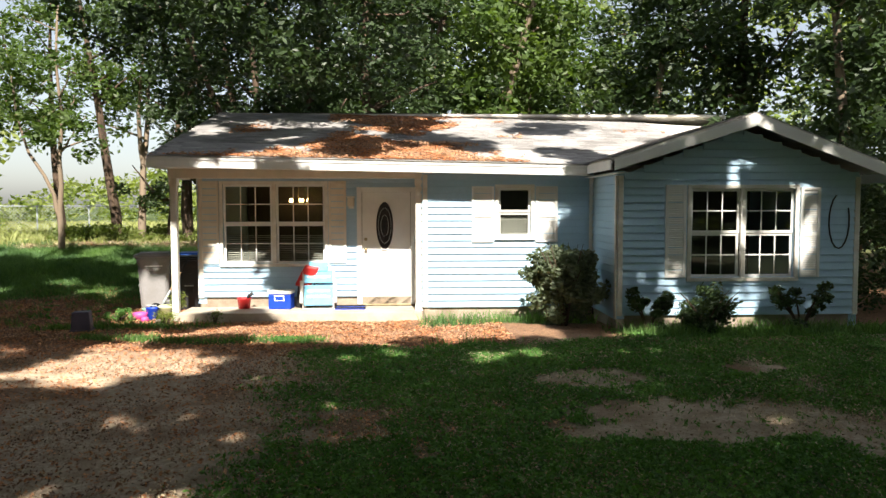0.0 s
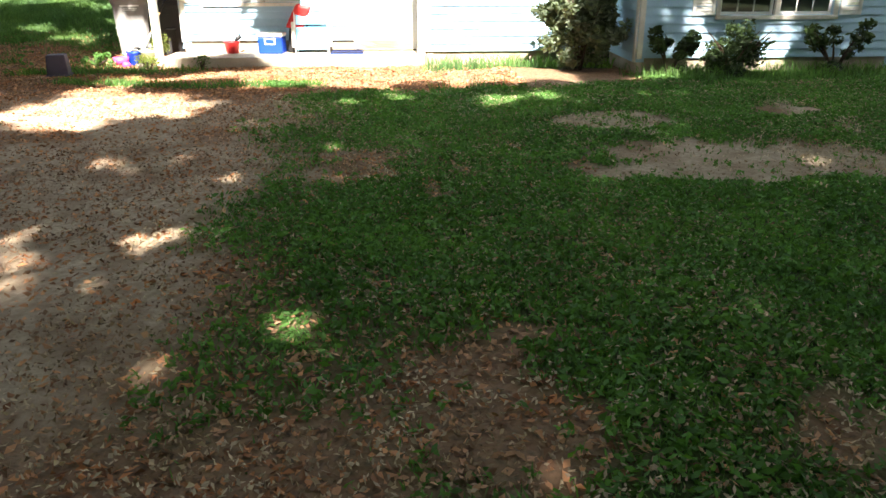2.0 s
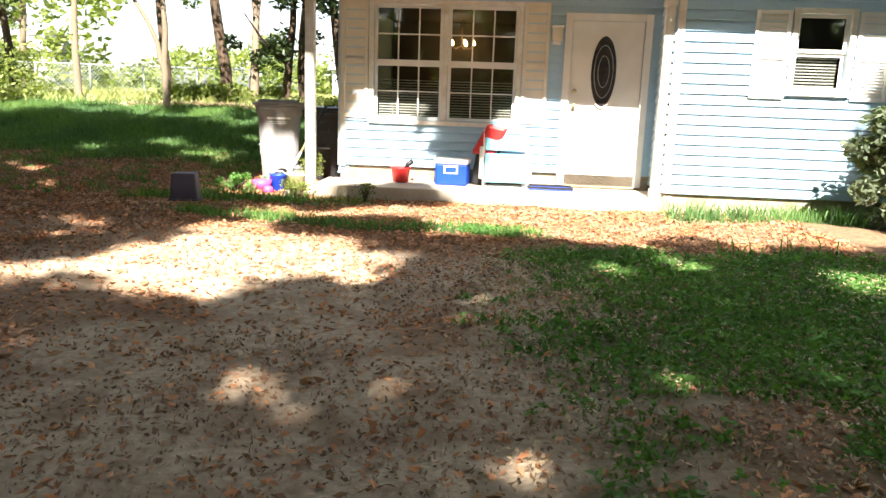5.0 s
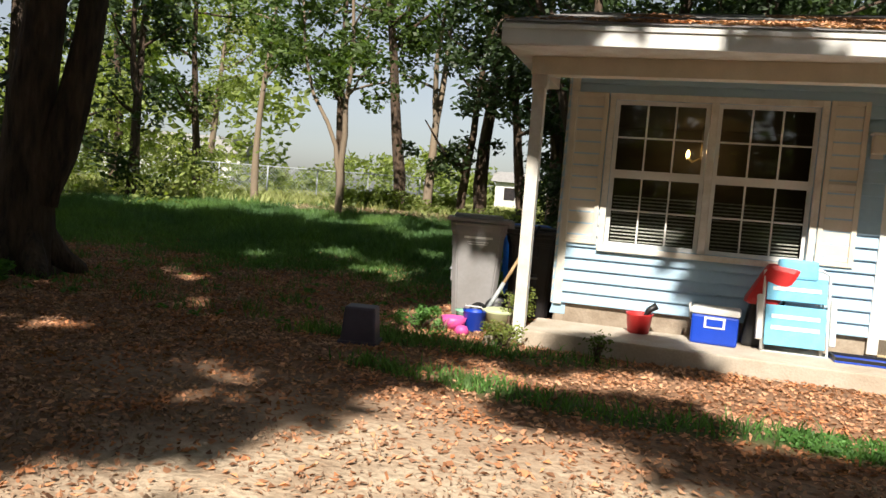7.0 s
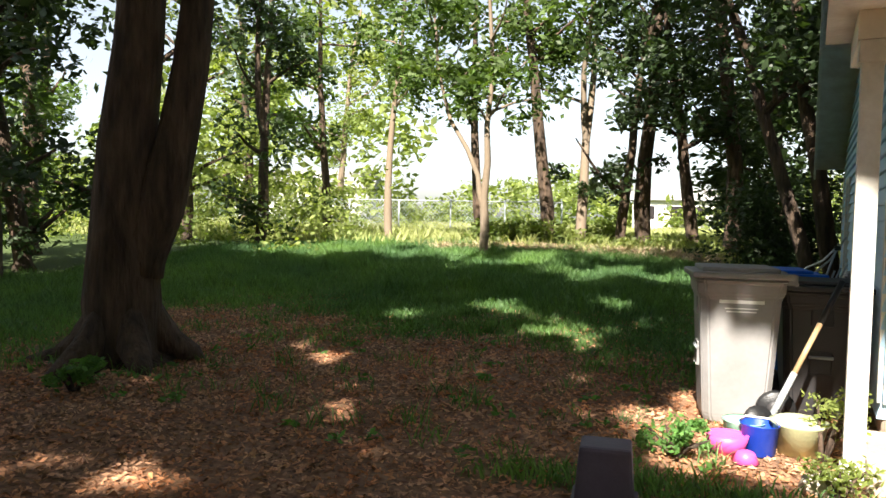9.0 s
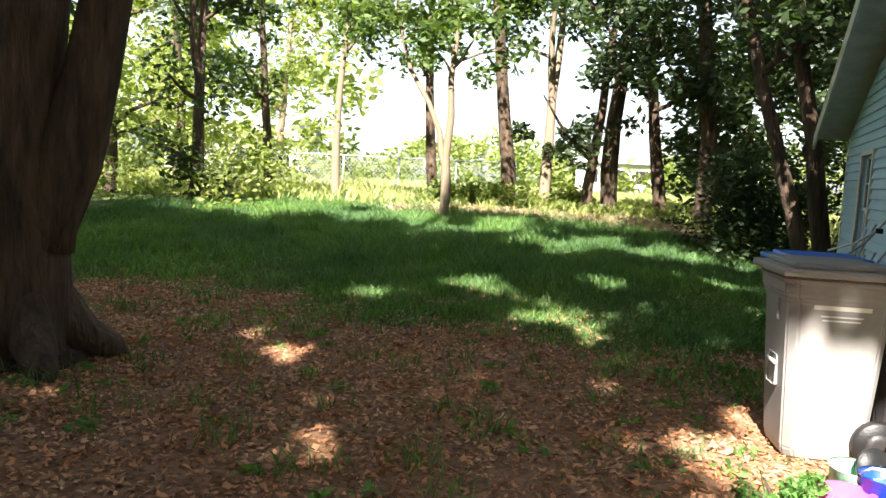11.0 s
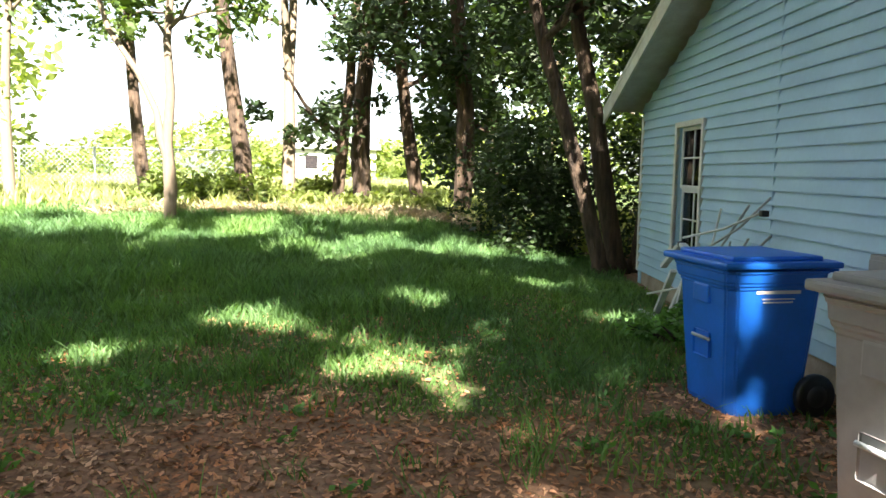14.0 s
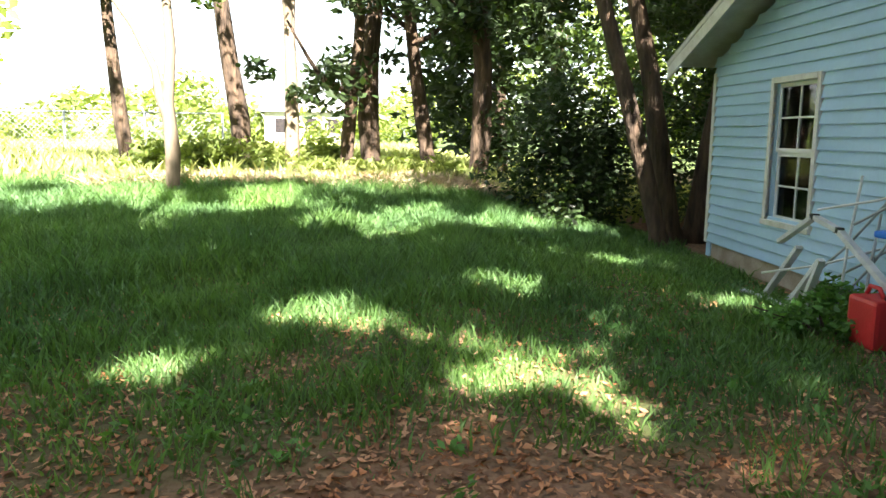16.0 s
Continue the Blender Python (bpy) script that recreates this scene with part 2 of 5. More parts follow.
def blades(x, y, h, w, lean=0.35):
    """Grass blades as bent slips: verts and triangles."""
    n = len(x)
    z = G(x, y) - 0.01
    a = RNG.random(n) * 2 * np.pi
    la = RNG.random(n) * 2 * np.pi
    le = h * lean * (0.3 + RNG.random(n))
    dx, dy = np.cos(a) * w, np.sin(a) * w
    mx, my = x + np.cos(la) * le * 0.35, y + np.sin(la) * le * 0.35
    v = np.stack([np.stack([x - dx, y - dy, z], 1), np.stack([x + dx, y + dy, z], 1),
                  np.stack([mx + dx * 0.8, my + dy * 0.8, z + h * 0.6], 1), np.stack([mx - dx * 0.8, my - dy * 0.8, z + h * 0.6], 1),
                  np.stack([x + np.cos(la) * le, y + np.sin(la) * le, z + h], 1)], 1).reshape(-1, 3)
    i = 5 * np.arange(n)[:, None]
    f = np.concatenate([i + [0, 1, 2], i + [0, 2, 3], i + [3, 2, 4]], 0)
    return v, f


def value_noise(x, y, scale, seed):
    """Smooth noise from 0 to 1."""
    g = np.random.default_rng(seed).random((256, 256))
    u, v = x / scale + 1000.3, y / scale + 1000.7
    i, j = np.floor(u).astype(int), np.floor(v).astype(int)
    fu, fv = ss(u - i), ss(v - j)
    a, b, c, d = g[i % 256, j % 256], g[(i + 1) % 256, j % 256], g[i % 256, (j + 1) % 256], g[(i + 1) % 256, (j + 1) % 256]
    return (a * (1 - fu) + b * fu) * (1 - fv) + (c * (1 - fu) + d * fu) * fv


def fbm(x, y, scale, seed):
    return 0.55 * value_noise(x, y, scale, seed) + 0.3 * value_noise(x, y, scale / 2.3, seed + 1) + 0.15 * value_noise(x, y, scale / 5.1, seed + 2)


def lawn_cover(x, y):
    """How grassy the ground is, 0 to 1."""
    n = fbm(x, y, 1.7, 11) + 0.3 * (fbm(x, y, 0.3, 17) - 0.5)
    edge = 2.85 + 0.5 * ss((-7.2 - y) / 1.5) + 0.25 * np.sin(y * 1.1) + 0.2 * ss((y + 6) / -5)
    front = ss((x - edge + (n - 0.5) * 2.2) / 1.5 + 0.4) * ss((-2.6 - y + (n - 0.5) * 1.5) / 0.8)
    bald = ss((0.9 - np.hypot((x - 6.1) / 0.85, (y + 4.8) / 0.6) + (n - 0.5) * 1.2) * 3) * 0.8
    front = front * (1 - bald) * (1 - 0.9 * ss((0.42 - n) * 8))
    side_n = fbm(x, y, 2.2, 31)
    side = ss((y - 0.8 + (side_n - 0.5) * 9.0) / 3.6) * ss((0.4 - x) / 0.5)
    side = np.maximum(side, ss((-7.2 - x + (side_n - 0.5) * 3) / 1.5) * ss((y + 2.5) / 2))
    strip = ss((0.28 - np.abs(y + 1.75 + 0.1 * np.sin(x * 2) + 0.12 * x)) * 6) * ss((x + 1.2) / 0.6) * ss((3.0 - x) / 0.8) * ss((n - 0.3) * 6)
    strip2 = ss((0.3 - np.abs(y + 0.55 - 0.1 * x)) * 5) * ss((x + 2.2) / 0.6) * ss((1.2 - x) / 0.8) * 0.8
    foot = ss((0.45 - np.abs(y + 0.45)) * 5) * ss((x - 4.1) / 0.3) * ss((7.3 - x) / 0.4)
    wing = ss((-1.2 - y) / 0.4) * ss((y + 3.2) / 0.8) * ss((x - 6.8) / 0.8) * 0.8
    rest = ss((np.hypot(x, y - 2) - 22) / 6)
    return np.clip(np.maximum.reduce([front, side, strip, strip2, foot, wing, rest]), 0, 1)


def litter_cover(x, y):
    """Reddish dead leaves against pale sand."""
    n = fbm(x, y, 1.3, 51)
    a = ss((y + 4.4 + (n - 0.5) * 3) / 2.4) * 0.95
    b = ss((x - 2.2 + (n - 0.5) * 1.6) / 1.0) * ss((-y - 7) / 1.5) * 0.8
    c = ss((-x - 0.5 + (n - 0.5) * 3) / 2.5)
    return np.clip(np.maximum.reduce([a, b, c, 0.7 * ss((n - 0.55) * 8)]), 0, 1)


# ---- ground ----


def make_ground():
    def axis(lo, hi, step, far):
        mid = np.arange(lo, hi + 1e-6, step)
        out = np.array([1, 3, 7, 14, 30, 60, 120, 300, 900.0])
        return np.concatenate([lo - out[::-1], mid, hi + out])
    xs, ys = axis(-14, 13, 0.12, 0), axis(-14, 17, 0.12, 0)
    X, Y = np.meshgrid(xs, ys)
    Z = G(X, Y) + 0.03 * (fbm(X, Y, 0.35, 71) - 0.5)
    nx, ny = len(xs), len(ys)
    idx = np.arange(nx * ny).reshape(ny, nx)
    faces = np.stack([idx[:-1, :-1], idx[:-1, 1:], idx[1:, 1:], idx[1:, :-1]], -1).reshape(-1, 4)
    m = bpy.data.materials.new("yard_soil")
    m.use_nodes = True
    nt, L = m.node_tree, m.node_tree.links.new
    b = nt.nodes["Principled BSDF"]
    b.inputs["Roughness"].default_value, b.inputs["Specular IOR Level"].default_value = 0.95, 0.2
    tc = nt.nodes.new("ShaderNodeTexCoord")

    def tex(scale, kind="ShaderNodeTexNoise"):
        t = nt.nodes.new(kind)
        t.inputs["Scale"].default_value = scale
        if kind == "ShaderNodeTexNoise":
            t.inputs["Detail"].default_value = 6
        L(tc.outputs["Object"], t.inputs["Vector"])
        return t

    def mixed(fac, a, c):
        x = nt.nodes.new("ShaderNodeMix")
        x.data_type = "RGBA"
        for s, v in ((0, fac), (6, a), (7, c)):
            if isinstance(v, tuple):
                x.inputs[s].default_value = (*v, 1)
            else:
                L(v, x.inputs[s])
        return x.outputs[2]

    def ramp(src, lo, hi):
        r = nt.nodes.new("ShaderNodeMapRange")
        r.inputs[1].default_value, r.inputs[2].default_value = lo, hi
        L(src, r.inputs[0])
        return r.outputs[0]
    fine, mid = tex(22), tex(3)
    vor = tex(26, "ShaderNodeTexVoronoi")
    sand = mixed(ramp(fine.outputs[0], 0.35, 0.65), (0.4, 0.31, 0.22), (0.56, 0.45, 0.33))
    sand = mixed(ramp(mid.outputs[0], 0.45, 0.7), sand, (0.3, 0.21, 0.14))
    dead = mixed(vor.outputs["Color"], (0.2, 0.1, 0.055), (0.34, 0.2, 0.115))
    dead = mixed(ramp(fine.outputs[0], 0.5, 0.7), dead, (0.1, 0.06, 0.04))
    turf = mixed(ramp(fine.outputs[0], 0.35, 0.65), (0.045, 0.07, 0.025), (0.09, 0.12, 0.04))
    attr = []
    for a in ("litter", "lawn"):
        n = nt.nodes.new("ShaderNodeAttribute")
        n.attribute_name = a
        attr.append(n.outputs["Fac"])
    col = mixed(attr[1], mixed(attr[0], sand, dead), turf)
    L(col, b.inputs["Base Color"])
    bp = nt.nodes.new("ShaderNodeBump")
    bp.inputs["Strength"].default_value, bp.inputs["Distance"].default_value = 0.8, 0.03
    L(fine.outputs[0], bp.inputs["Height"])
    L(bp.outputs[0], b.inputs["Normal"])
    ob = np_mesh("ground", np.stack([X, Y, Z], -1).reshape(-1, 3), faces, m, smooth=True)
    for name, fn in (("litter", litter_cover), ("lawn", lawn_cover)):
        at = ob.data.attributes.new(name, "FLOAT", "POINT")
        at.data.foreach_set("value", fn(X, Y).astype(np.float32).ravel())
    tagged(ob, "sandy yard ground with dead leaves and patchy grass", "ground", kind="structure")


make_ground()


def off_house(x, y):
    return ~(((x > 0.1) & (x < 11) & (y > -0.12) & (y < 9)) | ((x > 7.1) & (x < 11) & (y > -1.6)))


def scatter(n, x0, x1, y0, y1):
    x, y = x0 + RNG.random(n) * (x1 - x0), y0 + RNG.random(n) * (y1 - y0)
    k = off_house(x, y)
    return x[k], y[k]


def stuff(name, vf, material, label, category):
    tagged(np_mesh(name, *vf, material), label, category, kind="stuff")


def make_grass():
    x, y = scatter(330000, 2.0, 13, -13.5, -1.2)
    near = RNG.random(len(x)) < lawn_cover(x, y) ** 1.5
    x, y = x[near], y[near]
    hump = fbm(x, y, 0.5, 91)
    stuff("lawn_grass", blades(x, y, (0.02 + 0.05 * hump) * (0.6 + 0.7 * RNG.random(len(x))), 0.006, 0.9), GRASS, "short patchy green lawn grass in front of the house", "grass")
    # broad-leaved weeds in the lawn
    k = RNG.random(len(x)) < 0.25
    c = np.stack([x[k], y[k], G(x[k], y[k]) + 0.025], 1)
    stuff("lawn_weeds", leaves(c, np.full(len(c), 0.045), 5, 0.022, 0.5), GRASS, "small round-leaved weeds growing through the lawn", "weeds")
    x, y = scatter(300000, -13, 0.15, -2, 14)
    k = RNG.random(len(x)) < lawn_cover(x, y) ** 1.3 * 0.9
    x, y = x[k], y[k]
    tall = ss((y - 3.2) / 4) * ss((-1.0 - x) / 3)
    tall = np.maximum(tall, ss((-7.5 - x) / 3) * ss((y - 1) / 3))
    hump = fbm(x, y, 0.7, 95)
    h = (0.04 + 0.16 * hump * hump + 0.2 * tall * hump) * (0.5 + 0.8 * RNG.random(len(x)))
    stuff("meadow_grass", blades(x, y, h, 0.008, 0.7), TALLGRASS, "long unmown green grass in the side yard", "grass")
    x, y = scatter(60000, -40, 4, 12, 45)
    h = 0.35 * (0.5 + RNG.random(len(x)))
    stuff("far_meadow_grass", blades(x, y, h, 0.03, 0.6), SUNGRASS, "rough sunlit grass beyond the side yard", "grass")
    x, y = scatter(9000, -1.5, 4.2, -2.4, -0.15)
    k = RNG.random(len(x)) < lawn_cover(x, y)
    x, y = x[k], y[k]
    stuff("porch_grass", blades(x, y, 0.05 + 0.09 * RNG.random(len(x)), 0.006, 0.7), GRASS, "tufts of green grass in strips before the porch", "grass")
    x, y = scatter(9000, 4.1, 11, -2.6, 0)
    k = (RNG.random(len(x)) < lawn_cover(x, y))
    x, y = x[k], y[k]
    stuff("wall_foot_grass", blades(x, y, 0.08 + 0.16 * RNG.random(len(x)), 0.007, 0.6), TALLGRASS, "taller grass and weeds along the house foot", "grass")
    # pale dry flecks in the lawn and dark chips on the sand of the drive
    for nm, cnt, x0, x1, y0, y1, lo, hi, mt, lb, ct, where in (
            ("dry_flecks", 80000, 2.2, 11, -12, -2.6, 0.008, 0.02, STRAW, "pale dry grass flecks lying in the lawn", "dry grass", lambda a, b: 0.25 + 0.75 * ss((fbm(a, b, 0.8, 141) - 0.4) * 6)),
            ("bark_chips", 75000, -3, 4.2, -12.5, -3.2, 0.006, 0.018, CHIP, "dark bark chips and twigs strewn on the sandy drive", "bark chips", lambda a, b: ss((fbm(a, b, 0.7, 151) - 0.36) * 4) * 0.8)):
        x, y = scatter(cnt, x0, x1, y0, y1)
        k = RNG.random(len(x)) < where(x, y)
        x, y = x[k], y[k]
        n = len(x)
        a, s = RNG.random(n) * 6.28, lo + (hi - lo) * RNG.random(n)
        ux, uy = np.cos(a) * s, np.sin(a) * s
        z = G(x, y) + (0.012 if mt is CHIP else 0.03)
        t = RNG.normal(size=(4, n)) * 0.007
        v = np.stack([np.stack([x - ux, y - uy, z + t[0]], 1), np.stack([x + uy * 0.35, y - ux * 0.35, z + t[1]], 1),
                      np.stack([x + ux, y + uy, z + t[2]], 1), np.stack([x - uy * 0.35, y + ux * 0.35, z + t[3]], 1)], 1).reshape(-1, 3)
        stuff(nm, (v, np.arange(4 * n).reshape(-1, 4)), mt, lb, ct)
    # loose tufts of long grass standing in the leaf litter
    cx, cy = scatter(420, -7.5, -0.3, -0.6, 6.5)
    k = RNG.random(len(cx)) < 0.75
    cx, cy = cx[k], cy[k]
    m = 16
    x = np.repeat(cx, m) + RNG.normal(size=len(cx) * m) * 0.07
    y = np.repeat(cy, m) + RNG.normal(size=len(cx) * m) * 0.07
    h = np.repeat(0.05 + 0.16 * RNG.random(len(cx)) ** 2, m) * (0.6 + 0.6 * RNG.random(len(x)))
    stuff("grass_tufts", blades(x, y, h, 0.005, 0.9), TALLGRASS, "loose tufts of long grass in the leaf litter", "grass")
    k = RNG.random(len(cx)) < 0.45
    c = np.stack([cx[k] + 0.3, cy[k] - 0.2, G(cx[k] + 0.3, cy[k] - 0.2) + 0.03], 1)
    stuff("yard_weeds", leaves(c, np.full(len(c), 0.1), 16, 0.03, 0.4), GRASS, "small leafy weeds among the dead leaves", "weeds")
    # dead leaves lying flat
    x, y = scatter(330000, -9, 5.5, -13, 7)
    k = (RNG.random(len(x)) < np.maximum(litter_cover(x, y), 0.3) * (1 - 0.7 * lawn_cover(x, y))) & (RNG.random(len(x)) < 0.75)
    x, y = x[k], y[k]
    n = len(x)
    a, s = RNG.random(n) * 6.28, 0.012 + 0.02 * RNG.random(n)
    z = G(x, y) + 0.012
    ux, uy = np.cos(a) * s, np.sin(a) * s
    t = RNG.normal(size=(4, n)) * 0.008
    v = np.stack([np.stack([x - ux, y - uy, z + t[0]], 1), np.stack([x + uy * 0.5, y - ux * 0.5, z + t[1]], 1),
                  np.stack([x + ux, y + uy, z + t[2]], 1), np.stack([x - uy * 0.5, y + ux * 0.5, z + t[3]], 1)], 1).reshape(-1, 3)
    stuff("dead_leaves", (v, np.arange(4 * n).reshape(-1, 4)), LITTER, "brown and tan dead leaves strewn on the soil", "leaf litter")


make_grass()

# ---- house ----
COURSE = 0.115
house = thing("house", Matrix.Identity(4), "small pale blue clapboard house with white trim and grey shingle roof", "house")


class Wall:
    """A wall seen from outside: origin at its foot, u along it, n outwards."""

    def __init__(self, ox, oy, ux, uy, nx, ny, length):
        self.o, self.u, self.n, self.length = Vector((ox, oy, 0)), Vector((ux, uy, 0)), Vector((nx, ny, 0)), length

    def at(self, s, d, z):
        return self.o + self.u * s + self.n * d + Vector((0, 0, z))

    def slab(self, bm, s0, s1, d0, d1, z0, z1, bevel=0.0):
        c = self.at((s0 + s1) / 2, (d0 + d1) / 2, (z0 + z1) / 2)
        rot = Matrix((self.u, self.n, Vector((0, 0, 1)))).transposed().to_4x4()
        r = bmesh.ops.create_cube(bm, size=1, matrix=Matrix.Translation(c) @ rot @ Matrix.Diagonal((s1 - s0, d1 - d0, z1 - z0, 1)))
        if self.u.cross(self.n).z < 0:
            bmesh.ops.reverse_faces(bm, faces=list({f for v in r["verts"] for f in v.link_faces}))
        if bevel:
            bmesh.ops.bevel(bm, geom=list({e for v in r["verts"] for e in v.link_edges}), offset=bevel, segments=1, affect="EDGES")

    def piece(self, name, s0, s1, d0, d1, z0, z1, material, parent, label="", bevel=0.004):
        bm = bmesh.new()
        self.slab(bm, s0, s1, d0, d1, z0, z1, bevel)
        return part(name, bm, material, parent, label)


def raise_wall(name, w, z0, top, holes, label):
    """The wall's core with its openings, and clapboards as single pieces. top(s) is the height at s."""
    bm = bmesh.new()
    cuts = sorted({0.0, w.length, *[h[0] for h in holes], *[h[1] for h in holes]})
    fine = []
    for a, b in zip(cuts, cuts[1:]):
        k = max(1, round((b - a) / 0.05)) if top(0) != top(w.length / 2) else 1
        fine += [(a + (b - a) * i / k, a + (b - a) * (i + 1) / k) for i in range(k)]
    for a, b in fine:
        zt = min(top(a), top(b)) - 0.01
        z = z0
        for h in sorted((h for h in holes if h[0] < (a + b) / 2 < h[1]), key=lambda h: h[2]):
            if h[2] - z > 0.01:
                w.slab(bm, a, b, -0.12, 0, z, h[2])
            z = h[3]
        w.slab(bm, a, b, -0.12, 0, z, zt)
    core = tagged(part(name, bm, SIDING, house), label)
    n = 0
    z = z0
    while z < max(top(0), top(w.length), top(w.length / 2)) - 0.03:
        zt = z + COURSE
        spans = [(0.0, w.length)]
        # follow sloping tops
        ss_ = [i * w.length / 200 for i in range(201)]
        ok = [s for s in ss_ if top(s) >= zt - 0.02]
        if not ok:
            break
        spans = [(ok[0], ok[-1])]
        for h in holes:
            if h[2] < zt - 0.02 and h[3] > z + 0.02:
                spans = [q for a, b in spans for q in ((a, min(b, h[0])), (max(a, h[1]), b)) if q[1] - q[0] > 0.03]
        for a, b in spans:
            prof = [(0.001, z), (0.03, z), (0.031, z + 0.01), (0.004, zt + 0.006), (0.001, zt + 0.006)]
            bm = bmesh.new()
            l = [bm.verts.new(w.at(a, d, q)) for d, q in prof]
            r = [bm.verts.new(w.at(b, d, q)) for d, q in prof]
            for i in range(len(prof)):
                j = (i + 1) % len(prof)
                bm.faces.new((l[i], r[i], r[j], l[j]))
            bm.faces.new(l[::-1])
            bm.faces.new(r)
            bmesh.ops.recalc_face_normals(bm, faces=bm.faces[:])
            part("clapboard", bm, SIDING, core)
            n += 1
        z = zt
    return core


def sash_window(w, name, s0, s1, z0, z1, units, cols, rows, label, blind=0.0):
    """Double-hung window: casing, sill, sashes with glazing bars, panes, blind."""
    win = thing(name, Matrix.Identity(4), label, "window", kind="structure")
    c = 0.06
    for n_, a, b, q, r in (("casing", s0 - c, s0, z0 - 0.02, z1 + c), ("casing", s1, s1 + c, z0 - 0.02, z1 + c), ("casing", s0, s1, z1, z1 + c)):
        w.piece(n_, a, b, 0.0, 0.045, q, r, TRIM, win)
    w.piece("window_sill", s0 - c, s1 + c, 0.0, 0.06, z0 - 0.06, z0 - 0.004, TRIM, win)
    gap = 0.07
    width = (s1 - s0 - gap * (units - 1)) / units
    for k in range(units):
        a = s0 + k * (width + gap)
        b = a + width
        if k:
            w.piece("mullion", a - gap, a, -0.02, 0.035, z0, z1, TRIM, win)
        zm = (z0 + z1) / 2
        for i, (q, r) in enumerate(((z0, zm), (zm, z1))):
            d = -0.045 - 0.022 * (1 - i)
            bm = bmesh.new()
            f = 0.04
            for s_ in ((a, a + f, q, r), (b - f, b, q, r), (a + f, b - f, q, q + f), (a + f, b - f, r - f, r)):
                w.slab(bm, s_[0], s_[1], d, d + 0.02, s_[2], s_[3])
            sash = part("sash", bm, WHITE, win)
            for j in range(1, cols):
                s = a + f + (b - a - 2 * f) * j / cols
                w.piece("glazing_bar", s - 0.009, s + 0.009, d + 0.003, d + 0.017, q + f, r - f, WHITE, sash, bevel=0.002)
            for j in range(1, rows):
                z = q + f + (r - q - 2 * f) * j / rows
                w.piece("glazing_bar", a + f, b - f, d + 0.005, d + 0.015, z - 0.009, z + 0.009, WHITE, sash, bevel=0.002)
            g = w.piece("pane", a + f, b - f, d + 0.008, d + 0.011, q + f, r - f, GLASS, sash, bevel=0)
            g.visible_shadow = False
        if blind:
            bm = bmesh.new()
            z = z0 + 0.05
            while z < z0 + (z1 - z0) * blind:
                w.slab(bm, a + 0.05, b - 0.05, -0.14, -0.115, z, z + 0.012)
                z += 0.034
            part("blind", bm, BLIND, win, "pale horizontal slat blind")
    return win


def shutter(w, s0, s1, z0, z1, material, label, louvre=True):
    sh = thing("shutter", Matrix.Identity(4), label, "shutter", "window shutters")
    f = 0.045
    zm = z0 + (z1 - z0) * 0.48
    bm = bmesh.new()
    for a, b, q, r in ((s0, s0 + f, z0, z1), (s1 - f, s1, z0, z1), (s0 + f, s1 - f, z0, z0 + f), (s0 + f, s1 - f, z1 - f, z1), (s0 + f, s1 - f, zm - 0.03, zm + 0.03)):
        w.slab(bm, a, b, 0.02, 0.05, q, r, 0.003)
    part("shutter_frame", bm, material, sh)
    for q, r in ((z0 + f, zm - 0.03), (zm + 0.03, z1 - f)):
        w.piece("panel", s0 + f, s1 - f, 0.018, 0.03, q, r, material, sh)
        if louvre:
            z = q + 0.012
            while z < r - 0.02:
                w.piece("slat", s0 + f, s1 - f, 0.029, 0.042, z, z + 0.016, material, sh, bevel=0.003)
                z += 0.034
    return sh


def main_top(y):
    """Underside of the roof along the gable end."""
    return 2.66 + (3.98 - 2.66) * (y + 0.42) / 4.72 if y < 4.3 else 3.98 + (2.3 - 3.98) * (y - 4.3) / 4.7


SZ = 0.22
W_PORCH = Wall(0.19, 0.855, 1, 0, 0, -1, 4.04)
W_RET = Wall(4.23, 0.855, 0, -1, -1, 0, 0.855)
W_MID = Wall(4.23, 0.0, 1, 0, 0, -1, 2.95)
W_WRET = Wall(7.18, 0.0, 0, -1, -1, 0, 1.53)
W_WING = Wall(7.18, -1.53, 1, 0, 0, -1, 3.77)
W_SIDE = Wall(0.19, 8.59, 0, -1, -1, 0, 7.735)
W_RIGHT = Wall(10.95, -1.53, 0, 1, 1, 0, 10.12)
W_REAR = Wall(10.95, 8.59, -1, 0, 0, 1, 10.76)

raise_wall("porch_wall", W_PORCH, SZ + 0.1, lambda s: 2.64, [(0.44, 2.27, 0.93, 2.36), (2.93, 3.84, 0.0, 2.23)], "pale blue clapboard wall under the porch roof")
raise_wall("porch_return_wall", W_RET, SZ, lambda s: 2.6, [], "pale blue clapboard return wall beside the front door")
raise_wall("front_wall", W_MID, SZ, lambda s: 2.55, [(1.3, 1.86, 1.44, 2.27)], "sunlit pale blue clapboard front wall")
raise_wall("wing_return_wall", W_WRET, SZ, lambda s: 2.5, [], "pale blue clapboard return wall of the gabled wing")
raise_wall("wing_front_wall", W_WING, 0.28, lambda s: 2.42 + 0.72 * (1 - abs(s - 1.92) / 1.9), [(1.13, 2.75, 0.86, 2.22)], "blue clapboard gable wall with a wide window")
raise_wall("side_wall", W_SIDE, 0.2, lambda s: main_top(8.59 - s) - 0.08, [(1.48, 2.26, 0.64, 1.99)], "pale blue clapboard gable-end wall in the shade")
for nm, w_, h_ in (("end_wall", W_RIGHT, 2.3), ("rear_wall", W_REAR, 2.2)):
    bm = bmesh.new()
    w_.slab(bm, 0, w_.length, -0.12, 0, 0.0, h_)
    part(nm, bm, SIDING, house)

